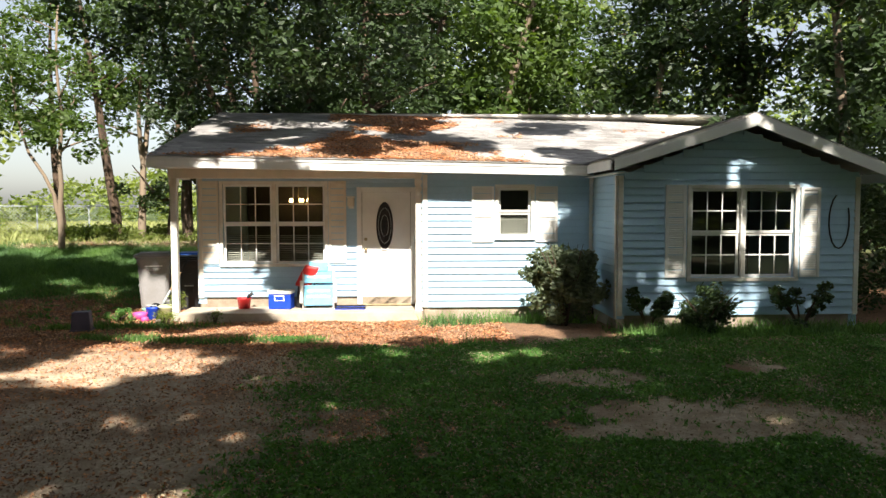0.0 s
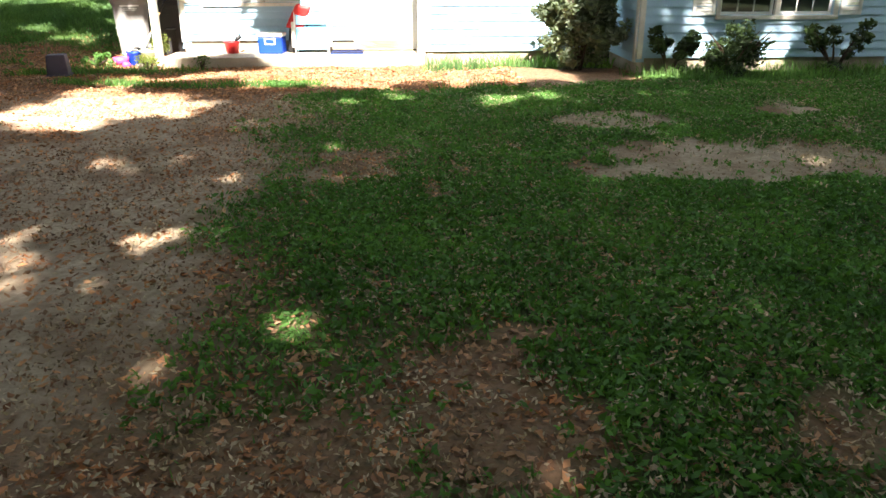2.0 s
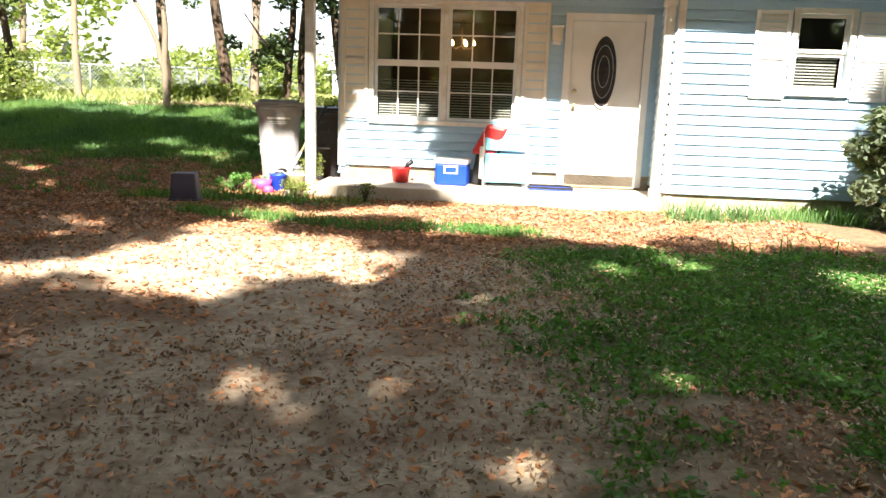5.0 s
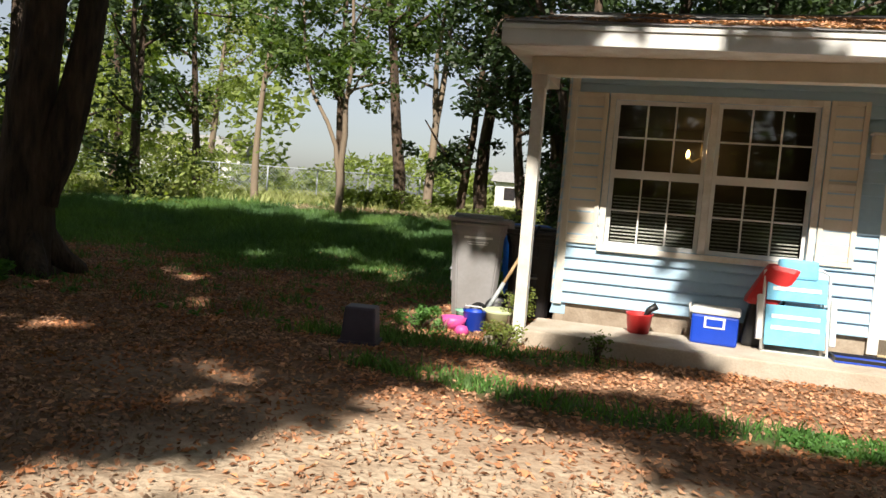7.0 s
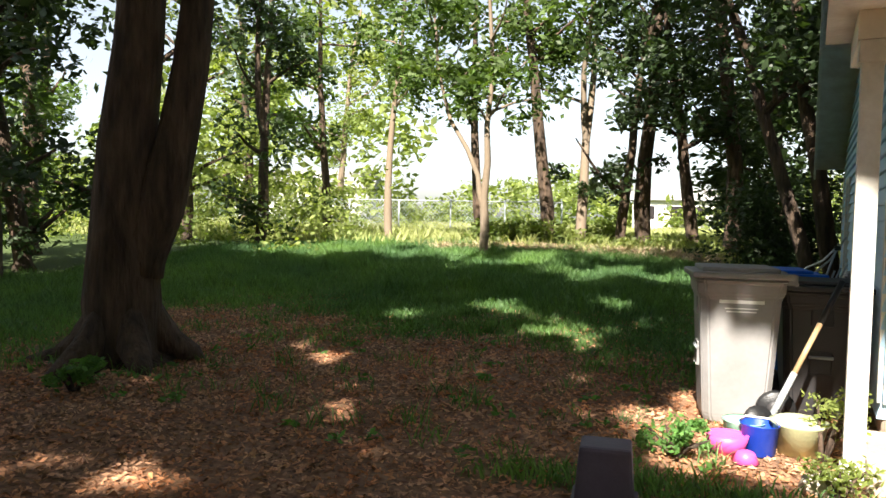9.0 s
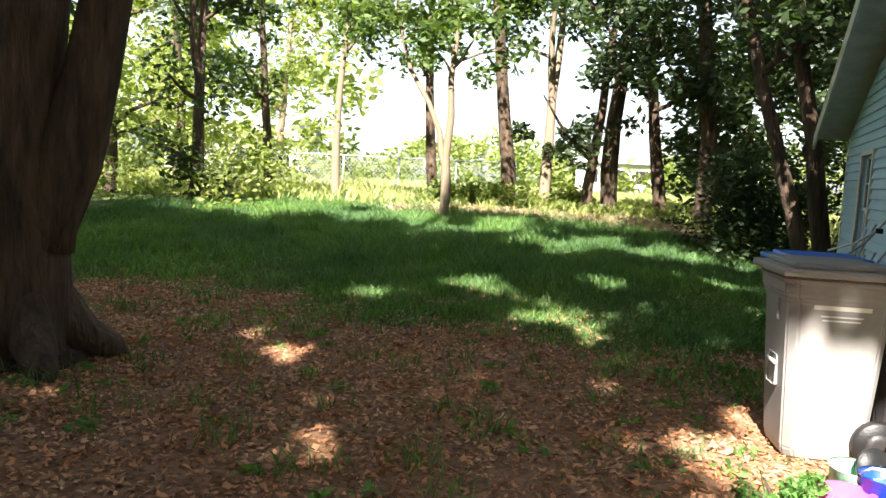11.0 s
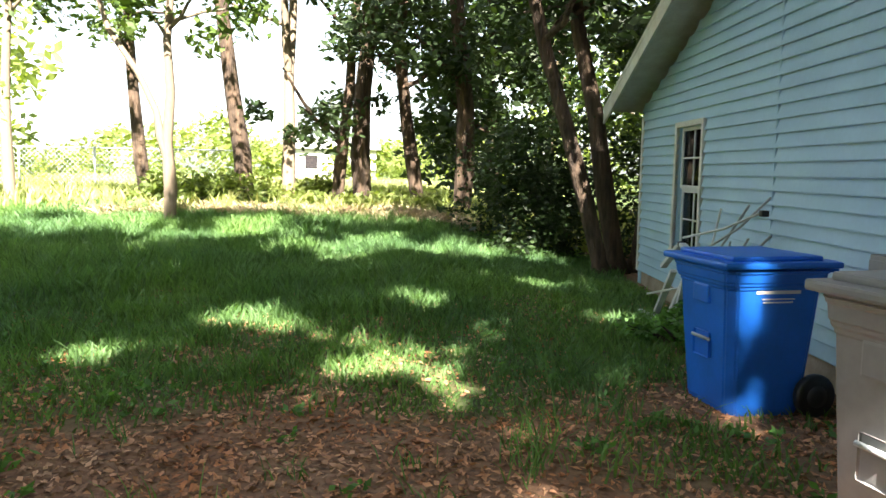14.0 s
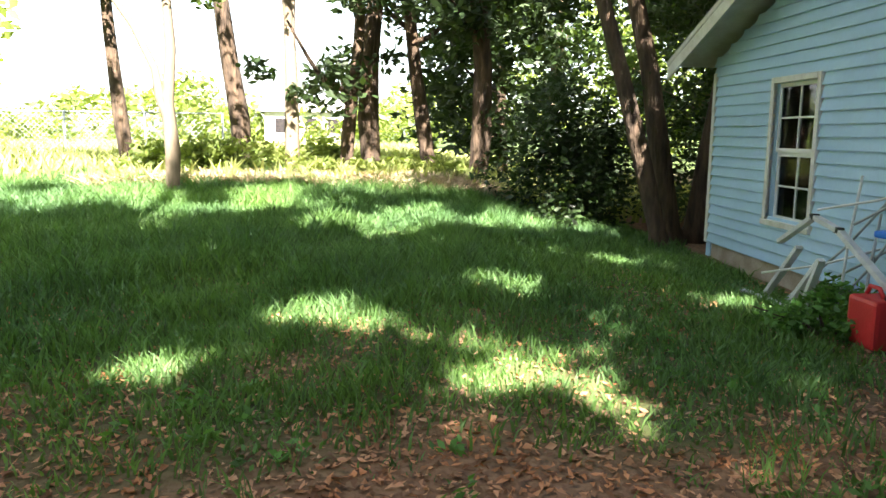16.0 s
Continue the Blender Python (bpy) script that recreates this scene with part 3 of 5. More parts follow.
# foundation, floor slab, inner ceiling and inner partitions; dark colour stands for room shade
for nm, w_, z1 in (("foundation", W_MID, SZ), ("foundation", W_WRET, SZ), ("foundation", W_WING, 0.28), ("foundation", W_SIDE, 0.2), ("foundation", W_RET, SZ), ("foundation", W_PORCH, SZ + 0.1)):
    w_.piece(nm, 0.0, w_.length - (0.002 if w_ is not W_SIDE else 0), -0.12, -0.015, -0.3, z1, FOUND, house, "stained block foundation", bevel=0.01)
part("inner_floor", box(0.32, 10.8, 1.0, 8.4, 0.05, 0.16), ROOMSHADE, house)
part("inner_ceiling", box(0.32, 10.8, 1.0, 8.4, 2.46, 2.5), ROOMSHADE, house)
part("inner_ceiling", box(7.32, 10.8, -1.38, 0.98, 2.4, 2.44), ROOMSHADE, house)
part("inner_floor", box(4.36, 10.8, 0.13, 0.98, 0.06, 0.15), ROOMSHADE, house)
part("inner_floor", box(7.32, 10.8, -1.38, 0.12, 0.06, 0.15), ROOMSHADE, house)
part("partition", box(0.34, 4.3, 4.2, 4.28, 0.16, 2.46), ROOMSHADE, house)
part("partition", box(4.3, 4.38, 1.0, 8.4, 0.16, 2.46), ROOMSHADE, house)
part("partition", box(7.05, 10.8, 1.9, 1.98, 0.16, 2.46), ROOMSHADE, house)
part("partition", box(4.4, 7.0, 1.9, 1.98, 0.16, 2.46), ROOMSHADE, house)
part("partition", box(0.33, 4.28, 5.0, 5.06, 0.16, 2.46), ROOMSHADE, house)

# corner boards
for nm, w_, s, z0, z1 in (("corner_board", W_PORCH, 0.04, 0.3, 2.6), ("corner_board", W_WING, 0.04, 0.27, 2.42), ("corner_board", W_WING, 3.73, 0.27, 2.4), ("corner_board", W_MID, 0.04, SZ, 2.5), ("corner_board", W_MID, 2.92, SZ, 2.48), ("corner_board", W_SIDE, 0.03, 0.19, 2.2), ("corner_board", W_SIDE, 7.69, 0.3, 2.7), ("corner_board", W_WRET, 1.5, SZ, 2.42)):
    w_.piece(nm, s - 0.04, s + 0.04, 0.003, 0.032, z0, z1, TRIM, house, "white corner board")
W_SIDE.piece("siding_joint", 3.9, 3.93, 0.006, 0.026, 0.21, 3.3, SIDING, house)


def roof_z(x):
    return -0.02 * x


def slope(name, corner, along, up, thick=0.05, label=""):
    """A roof plane as a thin deck from its lower left corner."""
    corner, along, up = Vector(corner), Vector(along), Vector(up)
    nrm = along.cross(up).normalized()
    bm = bmesh.new()
    lo = [bm.verts.new(corner + q - nrm * thick) for q in (Vector(), along, along + up, up)]
    hi = [bm.verts.new(corner + q) for q in (Vector(), along, along + up, up)]
    bm.faces.new(lo[::-1])
    bm.faces.new(hi)
    for i in range(4):
        j = (i + 1) % 4
        bm.faces.new((lo[i], lo[j], hi[j], hi[i]))
    return part(name, bm, TRIM, house, label), corner, along, up, nrm


SH_MESH = {}


def shingle_mesh(w, h):
    key = (round(w, 2), round(h, 2))
    if key not in SH_MESH:
        bm = bmesh.new()
        add_box(bm, 0.003, w - 0.003, -0.02, h, 0, 0.009)
        me = bpy.data.meshes.new("shingle")
        bm.to_mesh(me)
        bm.free()
        me.materials.append(SHINGLE)
        SH_MESH[key] = me
    return SH_MESH[key]


def shingles(deck, corner, along, up, nrm, single, keep=lambda p: True, tab=0.3, row=0.135):
    """Shingle tabs in rows; the first few rows are single pieces, the rest is joined."""
    u, v = along.normalized(), up.normalized()
    rows, tabs = int(up.length / row), int(along.length / tab) + 1
    V, F = [], []
    rot = Matrix((u, v, nrm)).transposed().to_4x4()
    for i in range(rows + 1):
        off = -tab * (0.5 * (i % 2) + 0.13 * math.sin(i * 2.7))
        for j in range(tabs + 2):
            a, b = max(0.0, off + j * tab), min(along.length, off + (j + 1) * tab)
            if b - a < 0.04:
                continue
            top = min(row + 0.02, up.length - i * row)
            p = corner + u * a + v * (i * row) + nrm * (0.004 + random.random() * 0.004)
            if top < 0.03 or not keep(p):
                continue
            if i < single and abs(b - a - tab) < 0.01 and j < 30:
                ob = new("shingle", shingle_mesh(tab, row + 0.01))
                ob.parent = deck
                ob.matrix_basis = Matrix.Translation(p) @ rot @ pose(0, 0, 0, -2.5, 0, 0)
                continue
            k = len(V)
            w_ = b - a
            for z in (0.0, 0.009):
                for s_, t_ in ((0.003, -0.02), (w_ - 0.003, -0.02), (w_ - 0.003, top), (0.003, top)):
                    V.append(p + u * s_ + v * t_ + nrm * (z + (0.008 if t_ < 0 else 0)))
            F += [(k + 4, k + 5, k + 6, k + 7), (k, k + 1, k + 5, k + 4), (k + 1, k + 2, k + 6, k + 5), (k + 3, k, k + 4, k + 7)]
    me = np_mesh("shingle_layer", np.array([tuple(q) for q in V]), F, SHINGLE, deck, "weathered grey asphalt shingles")
    tagged(me, kind="stuff")


RX0, RX1 = -0.26, 9.4
drop = -0.02 * (RX1 - RX0)
d1 = slope("roof_front", (RX0, -0.45, 2.79), (RX1 - RX0, 0, drop), (0, 4.75, 1.27), label="grey shingled front roof slope with dead leaves")
shingles(*d1, single=9)
d1b = slope("roof_rear", (11.3, 9.05, 2.36), (RX0 - 11.3, 0, 0), (0, -4.75, 1.7 - 0.005))
shingles(*d1b, single=0, row=0.3, tab=0.6)
d1c = slope("roof_front", (9.4, 0.6, 2.88), (1.9, 0, -0.1), (0, 3.7, 0.98))
# wing roof
d2 = slope("wing_roof", (6.98, 1.75, 2.66), (0, -3.72, 0), (2.13, 0, 0.66), label="grey shingled wing roof slope")
shingles(*d2, single=0, keep=lambda p: p.y < 0.4 + (p.x - 7) * 0.9 + 0.3)
d3 = slope("wing_roof", (11.3, -1.97, 2.5), (0, 3.72, 0), (-2.19, 0, 0.82))
shingles(*d3, single=0)


def board(name, a, b, depth, height, material, label=""):
    """A straight board between two points, hanging down from them."""
    a, b = Vector(a), Vector(b)
    u = (b - a).normalized()
    side = u.cross(Vector((0, 0, 1))).normalized()
    bm = bmesh.new()
    vs = []
    for p in (a, b):
        vs.append([bm.verts.new(p + side * s + Vector((0, 0, z))) for s, z in ((0, 0), (depth, 0), (depth, -height), (0, -height))])
    for i in range(4):
        j = (i + 1) % 4
        bm.faces.new((vs[0][i], vs[1][i], vs[1][j], vs[0][j]))
    bm.faces.new(vs[0][::-1])
    bm.faces.new(vs[1])
    bmesh.ops.recalc_face_normals(bm, faces=bm.faces[:])
    bmesh.ops.bevel(bm, geom=bm.edges[:], offset=0.004, segments=1, affect="EDGES")
    return part(name, bm, material, house, label)


EZ = 2.745
board("fascia", (RX0, -0.455, EZ), (7.0, -0.455, EZ - 0.145), 0.025, 0.14, WHITE, "white eave fascia board")
board("drip_edge", (RX0, -0.482, EZ + 0.022), (7.0, -0.482, EZ - 0.123), 0.012, 0.04, WHITE)
board("rake_board", (RX0 - 0.002, -0.42, 2.74), (RX0 - 0.002, 4.3, 4.0), 0.03, 0.15, TRIM, "white rake board")
board("rake_board", (RX0 - 0.002, 4.3, 4.0), (RX0 - 0.002, 9.02, 2.3), 0.03, 0.15, TRIM, "white rake board")
board("rake_board", (7.0, -1.975, 2.635), (9.1, -1.975, 3.29), 0.03, 0.16, WHITE, "white gable rake board")
board("rake_board", (9.1, -1.975, 3.29), (11.27, -1.975, 2.475), 0.03, 0.16, WHITE, "white gable rake board")
board("fascia", (6.97, -0.5, 2.63), (6.97, -1.97, 2.63), 0.025, 0.14, WHITE, "white eave fascia board")
board("fascia", (11.3, -1.97, 2.45), (11.3, 0.5, 2.45), 0.025, 0.14, WHITE)
board("ridge_cap", (RX0, 4.36, 4.075), (RX1, 4.36, 3.875), 0.12, 0.03, SHINGLE)
# soffits
part("soffit", box(RX0 + 0.03, 4.2, -0.42, 0.85, 2.6, 2.612, 0), TRIM, house, "cream porch ceiling boards")
part("soffit", box(4.2, 6.95, -0.42, -0.02, 2.52, 2.532, 0), WHITE, house)
part("soffit", box(7.02, 7.16, -1.94, 0.0, 2.44, 2.452, 0), WHITE, house)
# porch beam with cove, posts and slab
bm = box(-0.08, 4.25, 0.02, 0.16, 2.44, 2.6, 0.006)
part("porch_beam", bm, CREAM, house, "cream painted porch beam")
part("porch_beam", box(-0.08, 0.06, 0.16, 0.86, 2.44, 2.6, 0.006), CREAM, house)
part("gable_infill", box(0.06, 0.185, 0.16, 0.86, 2.612, 2.9, 0), SIDING, house)


def porch_post(x, y, z0, z1):
    p = thing("porch_post", pose(x, y, z0), "square weathered white wooden porch post", "post", "porch posts")
    part("shaft", box(-0.055, 0.055, -0.055, 0.055, 0.04, z1 - z0, 0.008), TRIM, p)
    part("base", box(-0.068, 0.068, -0.068, 0.068, 0, 0.1, 0.008), TRIM, p)
    part("capital", box(-0.07, 0.07, -0.07, 0.07, z1 - z0 - 0.12, z1 - z0 - 0.001, 0.008), TRIM, p)


porch_post(0.0, 0.09, 0.0, 2.44)
porch_post(4.16, 0.09, 0.15, 2.44)
bm = bmesh.new()
add_box(bm, 0.06, 4.22, -0.1, 0.74, -0.1, 0.15, 0.015)
for v in bm.verts:
    v.co.y += 0.02 * math.sin(v.co.x * 3)
tagged(part("porch_slab", bm, CONCRETE), "worn low concrete porch slab with leaves on it", "porch", kind="structure")


def roof_leaves(n):
    """Drifts of brown leaves on the front slope and along its eave."""
    _, corner, along, up, nrm = d1
    a, b = RNG.random(n), RNG.random(n)
    lx = RX0 + a * (RX1 - RX0)
    drift = fbm(lx, b * 5, 1.1, 131) * (0.55 + 0.75 * np.exp(-((lx - 3.6) / 1.9) ** 2)) + 0.28 * np.exp(-b * 14) * (lx < 6)
    k = RNG.random(n) < ss((drift - 0.43) * 6)
    a, b = a[k], b[k]
    p = np.array(corner) + a[:, None] * np.array(along) + b[:, None] * np.array(up) + np.array(nrm) * (0.02 + 0.02 * RNG.random(len(a)))[:, None]
    t = RNG.random(len(a)) * 6.28
    s = (0.02 + 0.03 * RNG.random(len(a)))[:, None]
    u, v = np.array(along.normalized()), np.array(up.normalized())
    e = (np.cos(t)[:, None] * u + np.sin(t)[:, None] * v) * s
    f = (-np.sin(t)[:, None] * u + np.cos(t)[:, None] * v) * s * 0.5
    w = np.array(nrm) * (RNG.random(len(a))[:, None] * 0.02)
    V = np.stack([p - e, p + f + w, p + e, p - f + w], 1).reshape(-1, 3)
    stuff("roof_leaves", (V, np.arange(len(V)).reshape(-1, 4)), LITTER, "brown dead leaves drifted on the shingle roof", "leaf litter")


roof_leaves(70000)

# windows and shutters
sash_window(W_PORCH, "window_1", 0.44, 2.27, 0.93, 2.36, 2, 3, 2, "wide double porch window with white grilles and blinds", blind=0.36)
sash_window(W_MID, "window_2", 1.3, 1.86, 1.44, 2.27, 1, 1, 1, "small white double-hung window beside the shrub", blind=0.5)
sash_window(W_WING, "window_3", 1.13, 2.75, 0.86, 2.22, 2, 3, 2, "wide double window with white grilles in the gable wall")
sash_window(W_SIDE, "window_4", 1.48, 2.26, 0.64, 1.99, 1, 2, 2, "tall white double-hung window in the side wall", blind=0.5)
shutter(W_PORCH, 0.02, 0.37, 0.93, 2.42, CREAM, "cream flat-panel shutter beside the porch window", False)
shutter(W_PORCH, 2.34, 2.66, 0.93, 2.42, CREAM, "cream flat-panel shutter beside the porch window", False)
shutter(W_MID, 0.84, 1.22, 1.34, 2.3, WHITE, "white louvred shutter beside the small window")
shutter(W_MID, 1.94, 2.32, 1.34, 2.3, WHITE, "white louvred shutter beside the small window")
shutter(W_WING, 0.73, 1.05, 0.86, 2.28, WHITE, "white louvred shutter beside the wide window")
shutter(W_WING, 2.83, 3.14, 0.86, 2.24, WHITE, "white louvred shutter beside the wide window")


def front_door():
    d = thing("door_1", Matrix.Identity(4), "closed white front door with an oval leaded glass", "door", kind="structure")
    w = W_PORCH
    s0, s1, z0, z1 = 2.94, 3.83, 0.17, 2.22
    w.piece("leaf", s0 + 0.004, s1 - 0.004, -0.06, -0.015, z0, z1, WHITE, d)
    for a, b, q, r in ((s0 - 0.09, s0, z0, z1 + 0.09), (s1, s1 + 0.09, z0, z1 + 0.09), (s0, s1, z1, z1 + 0.09)):
        w.piece("casing", a, b, 0.002, 0.04, q, r, WHITE, d)
    w.piece("threshold", s0, s1, -0.06, 0.05, 0.15, 0.172, METAL, d)
    c, cz, rx, rz = (s0 + s1) / 2 - 0.03, 1.61, 0.155, 0.43
    for nm, k, mt, d0, d1 in (("oval_moulding", 1.13, WHITE, -0.014, 0.012), ("oval_glass", 1.0, LEADED, 0.0, 0.015)):
        bm = bmesh.new()
        ring = [(math.cos(2 * math.pi * i / 40) * rx * k, math.sin(2 * math.pi * i / 40) * rz * (k if k == 1 else 1.05)) for i in range(40)]
        a = [bm.verts.new(w.at(c + x, d0, cz + z)) for x, z in ring]
        b = [bm.verts.new(w.at(c + x, d1, cz + z)) for x, z in ring]
        for i in range(40):
            j = (i + 1) % 40
            bm.faces.new((a[i], a[j], b[j], b[i]))
        bm.faces.new(b)
        bm.faces.new(a[::-1])
        bmesh.ops.recalc_face_normals(bm, faces=bm.faces[:])
        o = part(nm, bm, mt, d)
    bm = bmesh.new()
    for k in (0.45, 0.75):
        pts = [w.at(c + math.cos(2 * math.pi * i / 24) * rx * k, 0.018, cz + math.sin(2 * math.pi * i / 24) * rz * k) for i in range(25)]
        tube(pts, 0.004, 5, bm)
    part("leading", bm, WIRE, d)
    for z in (1.18, 1.36):
        bm = lathe([(0.012, 0), (0.026, 0.004), (0.026, 0.012), (0.014, 0.02), (0.03, 0.045), (0.022, 0.065), (0.004, 0.07)], 14)
        bm.transform(Matrix.Translation(w.at(s0 + 0.07, -0.014, z)) @ pose(0, 0, 0, 90, 0, 0))
        part("door_knob" if z < 1.2 else "deadbolt", bm, METAL, d)


front_door()


def wall_lantern():
    l = thing("wall_lantern", pose(2.94, 0.835, 2.02), "small pale outdoor lantern beside the front door", "wall lamp")
    part("back_plate", box(-0.05, 0.05, -0.02, 0.002, -0.1, 0.12), WHITE, l)
    part("body", box(-0.06, 0.06, -0.13, -0.025, -0.06, 0.1, 0.012), CREAM, l)
    part("cap", box(-0.075, 0.075, -0.145, -0.02, 0.1, 0.125, 0.01), WHITE, l)


wall_lantern()


def chandelier():
    c = thing("chandelier", pose(1.55, 3.75, 2.46), "lit brass chandelier hanging in the front room", "ceiling lamp")
    part("rod", tube([(0, 0, 0), (0, 0, -0.42)], 0.01), METAL, c)
    for k in range(5):
        a = k * 2 * math.pi / 5
        x, y = 0.2 * math.cos(a), 0.2 * math.sin(a)
        arm = part("arm", tube([(0, 0, -0.4), (x * 0.6, y * 0.6, -0.46), (x, y, -0.4)], 0.008), METAL, c)
        bm = lathe([(0.012, 0), (0.024, 0.03), (0.014, 0.07), (0.003, 0.085)], 10)
        bm.transform(Matrix.Translation((x, y, -0.4)))
        part("bulb", bm, BULB, arm, "glowing warm bulb")


chandelier()
# pipe at the wing corner
part("downspout", box(7.1, 7.15, -0.06, -0.01, 0.25, 2.45, 0.008), WHITE, house, "white downspout")


def hose():
    pts = [(10.62 + 0.16 * math.cos(t * 0.35 + 1.9), -1.565, 1.72 + 0.42 * math.sin(t * 0.35 + 1.9)) for t in range(15)]
    h = thing("cable_loop", Matrix.Identity(4), "thin dark cable looped on the gable wall", "cable")
    part("strand", tube(pts, 0.012, 6), BLACK, h)


hose()


def meter_box():
    m = thing("utility_box", pose(0.165, 2.88, 0.66), "small grey utility box on the side wall", "utility box")
    part("case", box(-0.13, 0.0, -0.16, 0.16, 0, 0.36, 0.01), GREYBIN, m)
    part("cover", box(-0.145, -0.13, -0.14, 0.14, 0.03, 0.33, 0.005), GREYBIN, m)


meter_box()

# ---- trees and shrubs ----


def limb_path(base, direction, length, bend=0.15, steps=6):
    p, d = Vector(base), Vector(direction).normalized()
    pts = [p.copy()]
    for i in range(steps):
        d = (d + Vector((random.gauss(0, bend), random.gauss(0, bend), random.gauss(0, bend * 0.5) + 0.03))).normalized()
        p = p + d * (length / steps)
        pts.append(p.copy())
    return pts


def tree(x, y, height, radius, label, leaf=LEAF, bark=BARK, lean=(0, 0), stems=1, crown_from=0.4, crown_r=2.2, clumps=60, per=70, size=0.09, clump_r=0.6, branches=9, spread=0.35, extra=None, group="", pts0=None):
    """Trunk with root flare, limbs and a crown of loose leaf clumps."""
    z0 = float(G(x, y)) - 0.05
    t = thing("tree", pose(x, y, z0), label, "tree", group)
    tips = []
    bm = bmesh.new()
    fork = []
    for s in range(stems):
        a = 2 * math.pi * s / max(stems, 1) + 0.7
        d = Vector((lean[0] + (math.cos(a) * spread if stems > 1 else 0), lean[1] + (math.sin(a) * spread if stems > 1 else 0), 1))
        pts = limb_path((0, 0, 0), d, height * (1 - 0.1 * s), 0.05, 9)
        if pts0 and s < len(pts0):
            pts = [Vector(p) for p in pts0[s]]
        n = len(pts)
        if s and not pts0:
            start = fork[0][0][4]
            pts = [start + p * 0.62 for p in limb_path((0, 0, 0), (d.x * 2.2, d.y * 2.2, 1), height, 0.06, 9)]
        rr = [radius * (1 if s == 0 else 0.62) * (1.45 if i == 0 and s == 0 else (1.08 if i == 1 else 1)) * (1 - 0.85 * (i / (n - 1)) ** 1.1) + 0.012 for i in range(n)]
        pts.insert(1, pts[0].lerp(pts[1], 0.22))
        rr.insert(1, rr[2] * 1.08)
        tube(pts, rr, 14 if radius > 0.2 else 8, bm)
        fork.append((pts, rr))
    trunk = part("trunk", bm, bark, t, smooth=True)
    for k in range(branches):
        pts, rr = fork[k % len(fork)]
        i = random.uniform(crown_from, 0.95) * (len(pts) - 1)
        j = int(i)
        p = pts[j].lerp(pts[min(j + 1, len(pts) - 1)], i - j)
        a = random.random() * 6.28
        lp = limb_path(p, (math.cos(a), math.sin(a), random.uniform(0.2, 0.8)), crown_r * random.uniform(0.6, 1.1), 0.2, 5)
        part("limb", tube(lp, [max(rr[j] * 0.45, 0.02) * (1 - 0.8 * q / 5) + 0.006 for q in range(6)], 6), bark, t)
        tips += lp[2:]
    for pts, rr in fork:
        tips += [p for i, p in enumerate(pts) if i > crown_from * len(pts)]
    cen = []
    for k in range(clumps):
        b = random.choice(tips)
        cen.append(b + Vector((random.gauss(0, 0.5), random.gauss(0, 0.5), random.gauss(0, 0.35))) * crown_r * 0.45)
    if y < 3:
        cen = [c for c in cen if not lit((c[0] + x, c[1] + y, c[2] + z0))]
    cen = np.array([tuple(c) for c in cen]).reshape(-1, 3)
    if extra is not None and len(extra):
        cen = np.concatenate([cen, np.asarray(extra) - np.array([x, y, z0])])
    np_mesh("crown", *leaves(cen, clump_r * (0.6 + 0.7 * RNG.random(len(cen))), per, size), leaf, t)
    return t


# Where sunlight comes through the canopy to the ground: x, y, half-width, half-depth
GAPS = [(0.35, -3.5, 1.05, 0.85), (-0.75, -4.5, 0.3, 0.15), (0.1, -5.5, 0.15, 0.05), (-3.0, -1.55, 0.2, 0.0), (-4.0, -1.95, 0.15, 0.0), (2.05, -7.75, 0.02, 0.0), (1.7, -8.3, 0.02, 0.0), (1.5, -8.85, 0.02, 0.0), (5.4, -3.25, 0.35, 0.1), (-2.45, 3.8, 0.05, 0.0), (-2.27, 2.96, 0.0, 0.0),
        (-5.05, 3.95, 0.08, 0.0), (-4.8, 1.8, 0.3, 0.0), (-0.75, 0.95, 0.4, 0.7), (-0.4, 5.8, 0.3, 0.35), (-0.55, 3.75, 0.05, 0.05), (-0.95, 3.7, 0.05, 0.05), (-1.6, 7.5, 0.7, 0.03), (-3.3, 9.0, 0.7, 0.1),
        (0.8, -1.2, 1.2, 0.22), (2.8, -1.9, 0.6, 0.2), (-5.0, 6.9, 0.5, 0.05)]


def lit(c):
    """Whether sunlight passes at c on its way to a gap or to the house front."""
    x, y = c[0] - SUN.x / SUN.z * c[2], c[1] - SUN.y / SUN.z * c[2]
    if any(((x - a) / (w + 0.3)) ** 2 + ((y - b) / (d + 0.3)) ** 2 < 1 for a, b, w, d in GAPS):
        return True
    if -7.5 < x < -0.4 and -3 < y < 10:
        n = float(fbm(np.array([x]), np.array([y]), 0.9, 211)[0])
        return n < (0.33 if y > 3.6 else 0.3)
    if -0.4 < x < 11.5 and -2.4 < y < 8.5:
        n = float(fbm(np.array([x]), np.array([y]), 1.1, 201)[0])
        if y > 2.7:
            return n < (0.48 if x < 4 else 0.62)
        return n < (0.6 if x < 2.05 else 0.8 if x < 3.2 else 0.85 if x < 6.3 else 0.36)
    return False


def canopy_clumps():
    """Clumps overhead that shade the yard, with gaps; placed along the sun's rays."""
    out = []
    kx, ky = SUN.x / SUN.z, SUN.y / SUN.z
    for gx in np.arange(-13, 14, 0.5):
        for gy in np.arange(-19, 9.5, 0.5):
            x, y = gx + random.uniform(-0.3, 0.3), gy + random.uniform(-0.3, 0.3)
            if y > 7 and random.random() < 0.8 * (y - 7) / 2 * (x < -2):
                continue
            h = random.uniform(8.0, 12.5)
            c = (x + kx * h, y + ky * h, h)
            if not lit(c):
                out.append(c)
    return np.array(out)


CANOPY = canopy_clumps()
# Second layer, added to deepen the shade over the side yard.
more = canopy_clumps()
CANOPY = np.concatenate([CANOPY, more[(more[:, 0] < -3.0) & (more[:, 1] > -14)]])
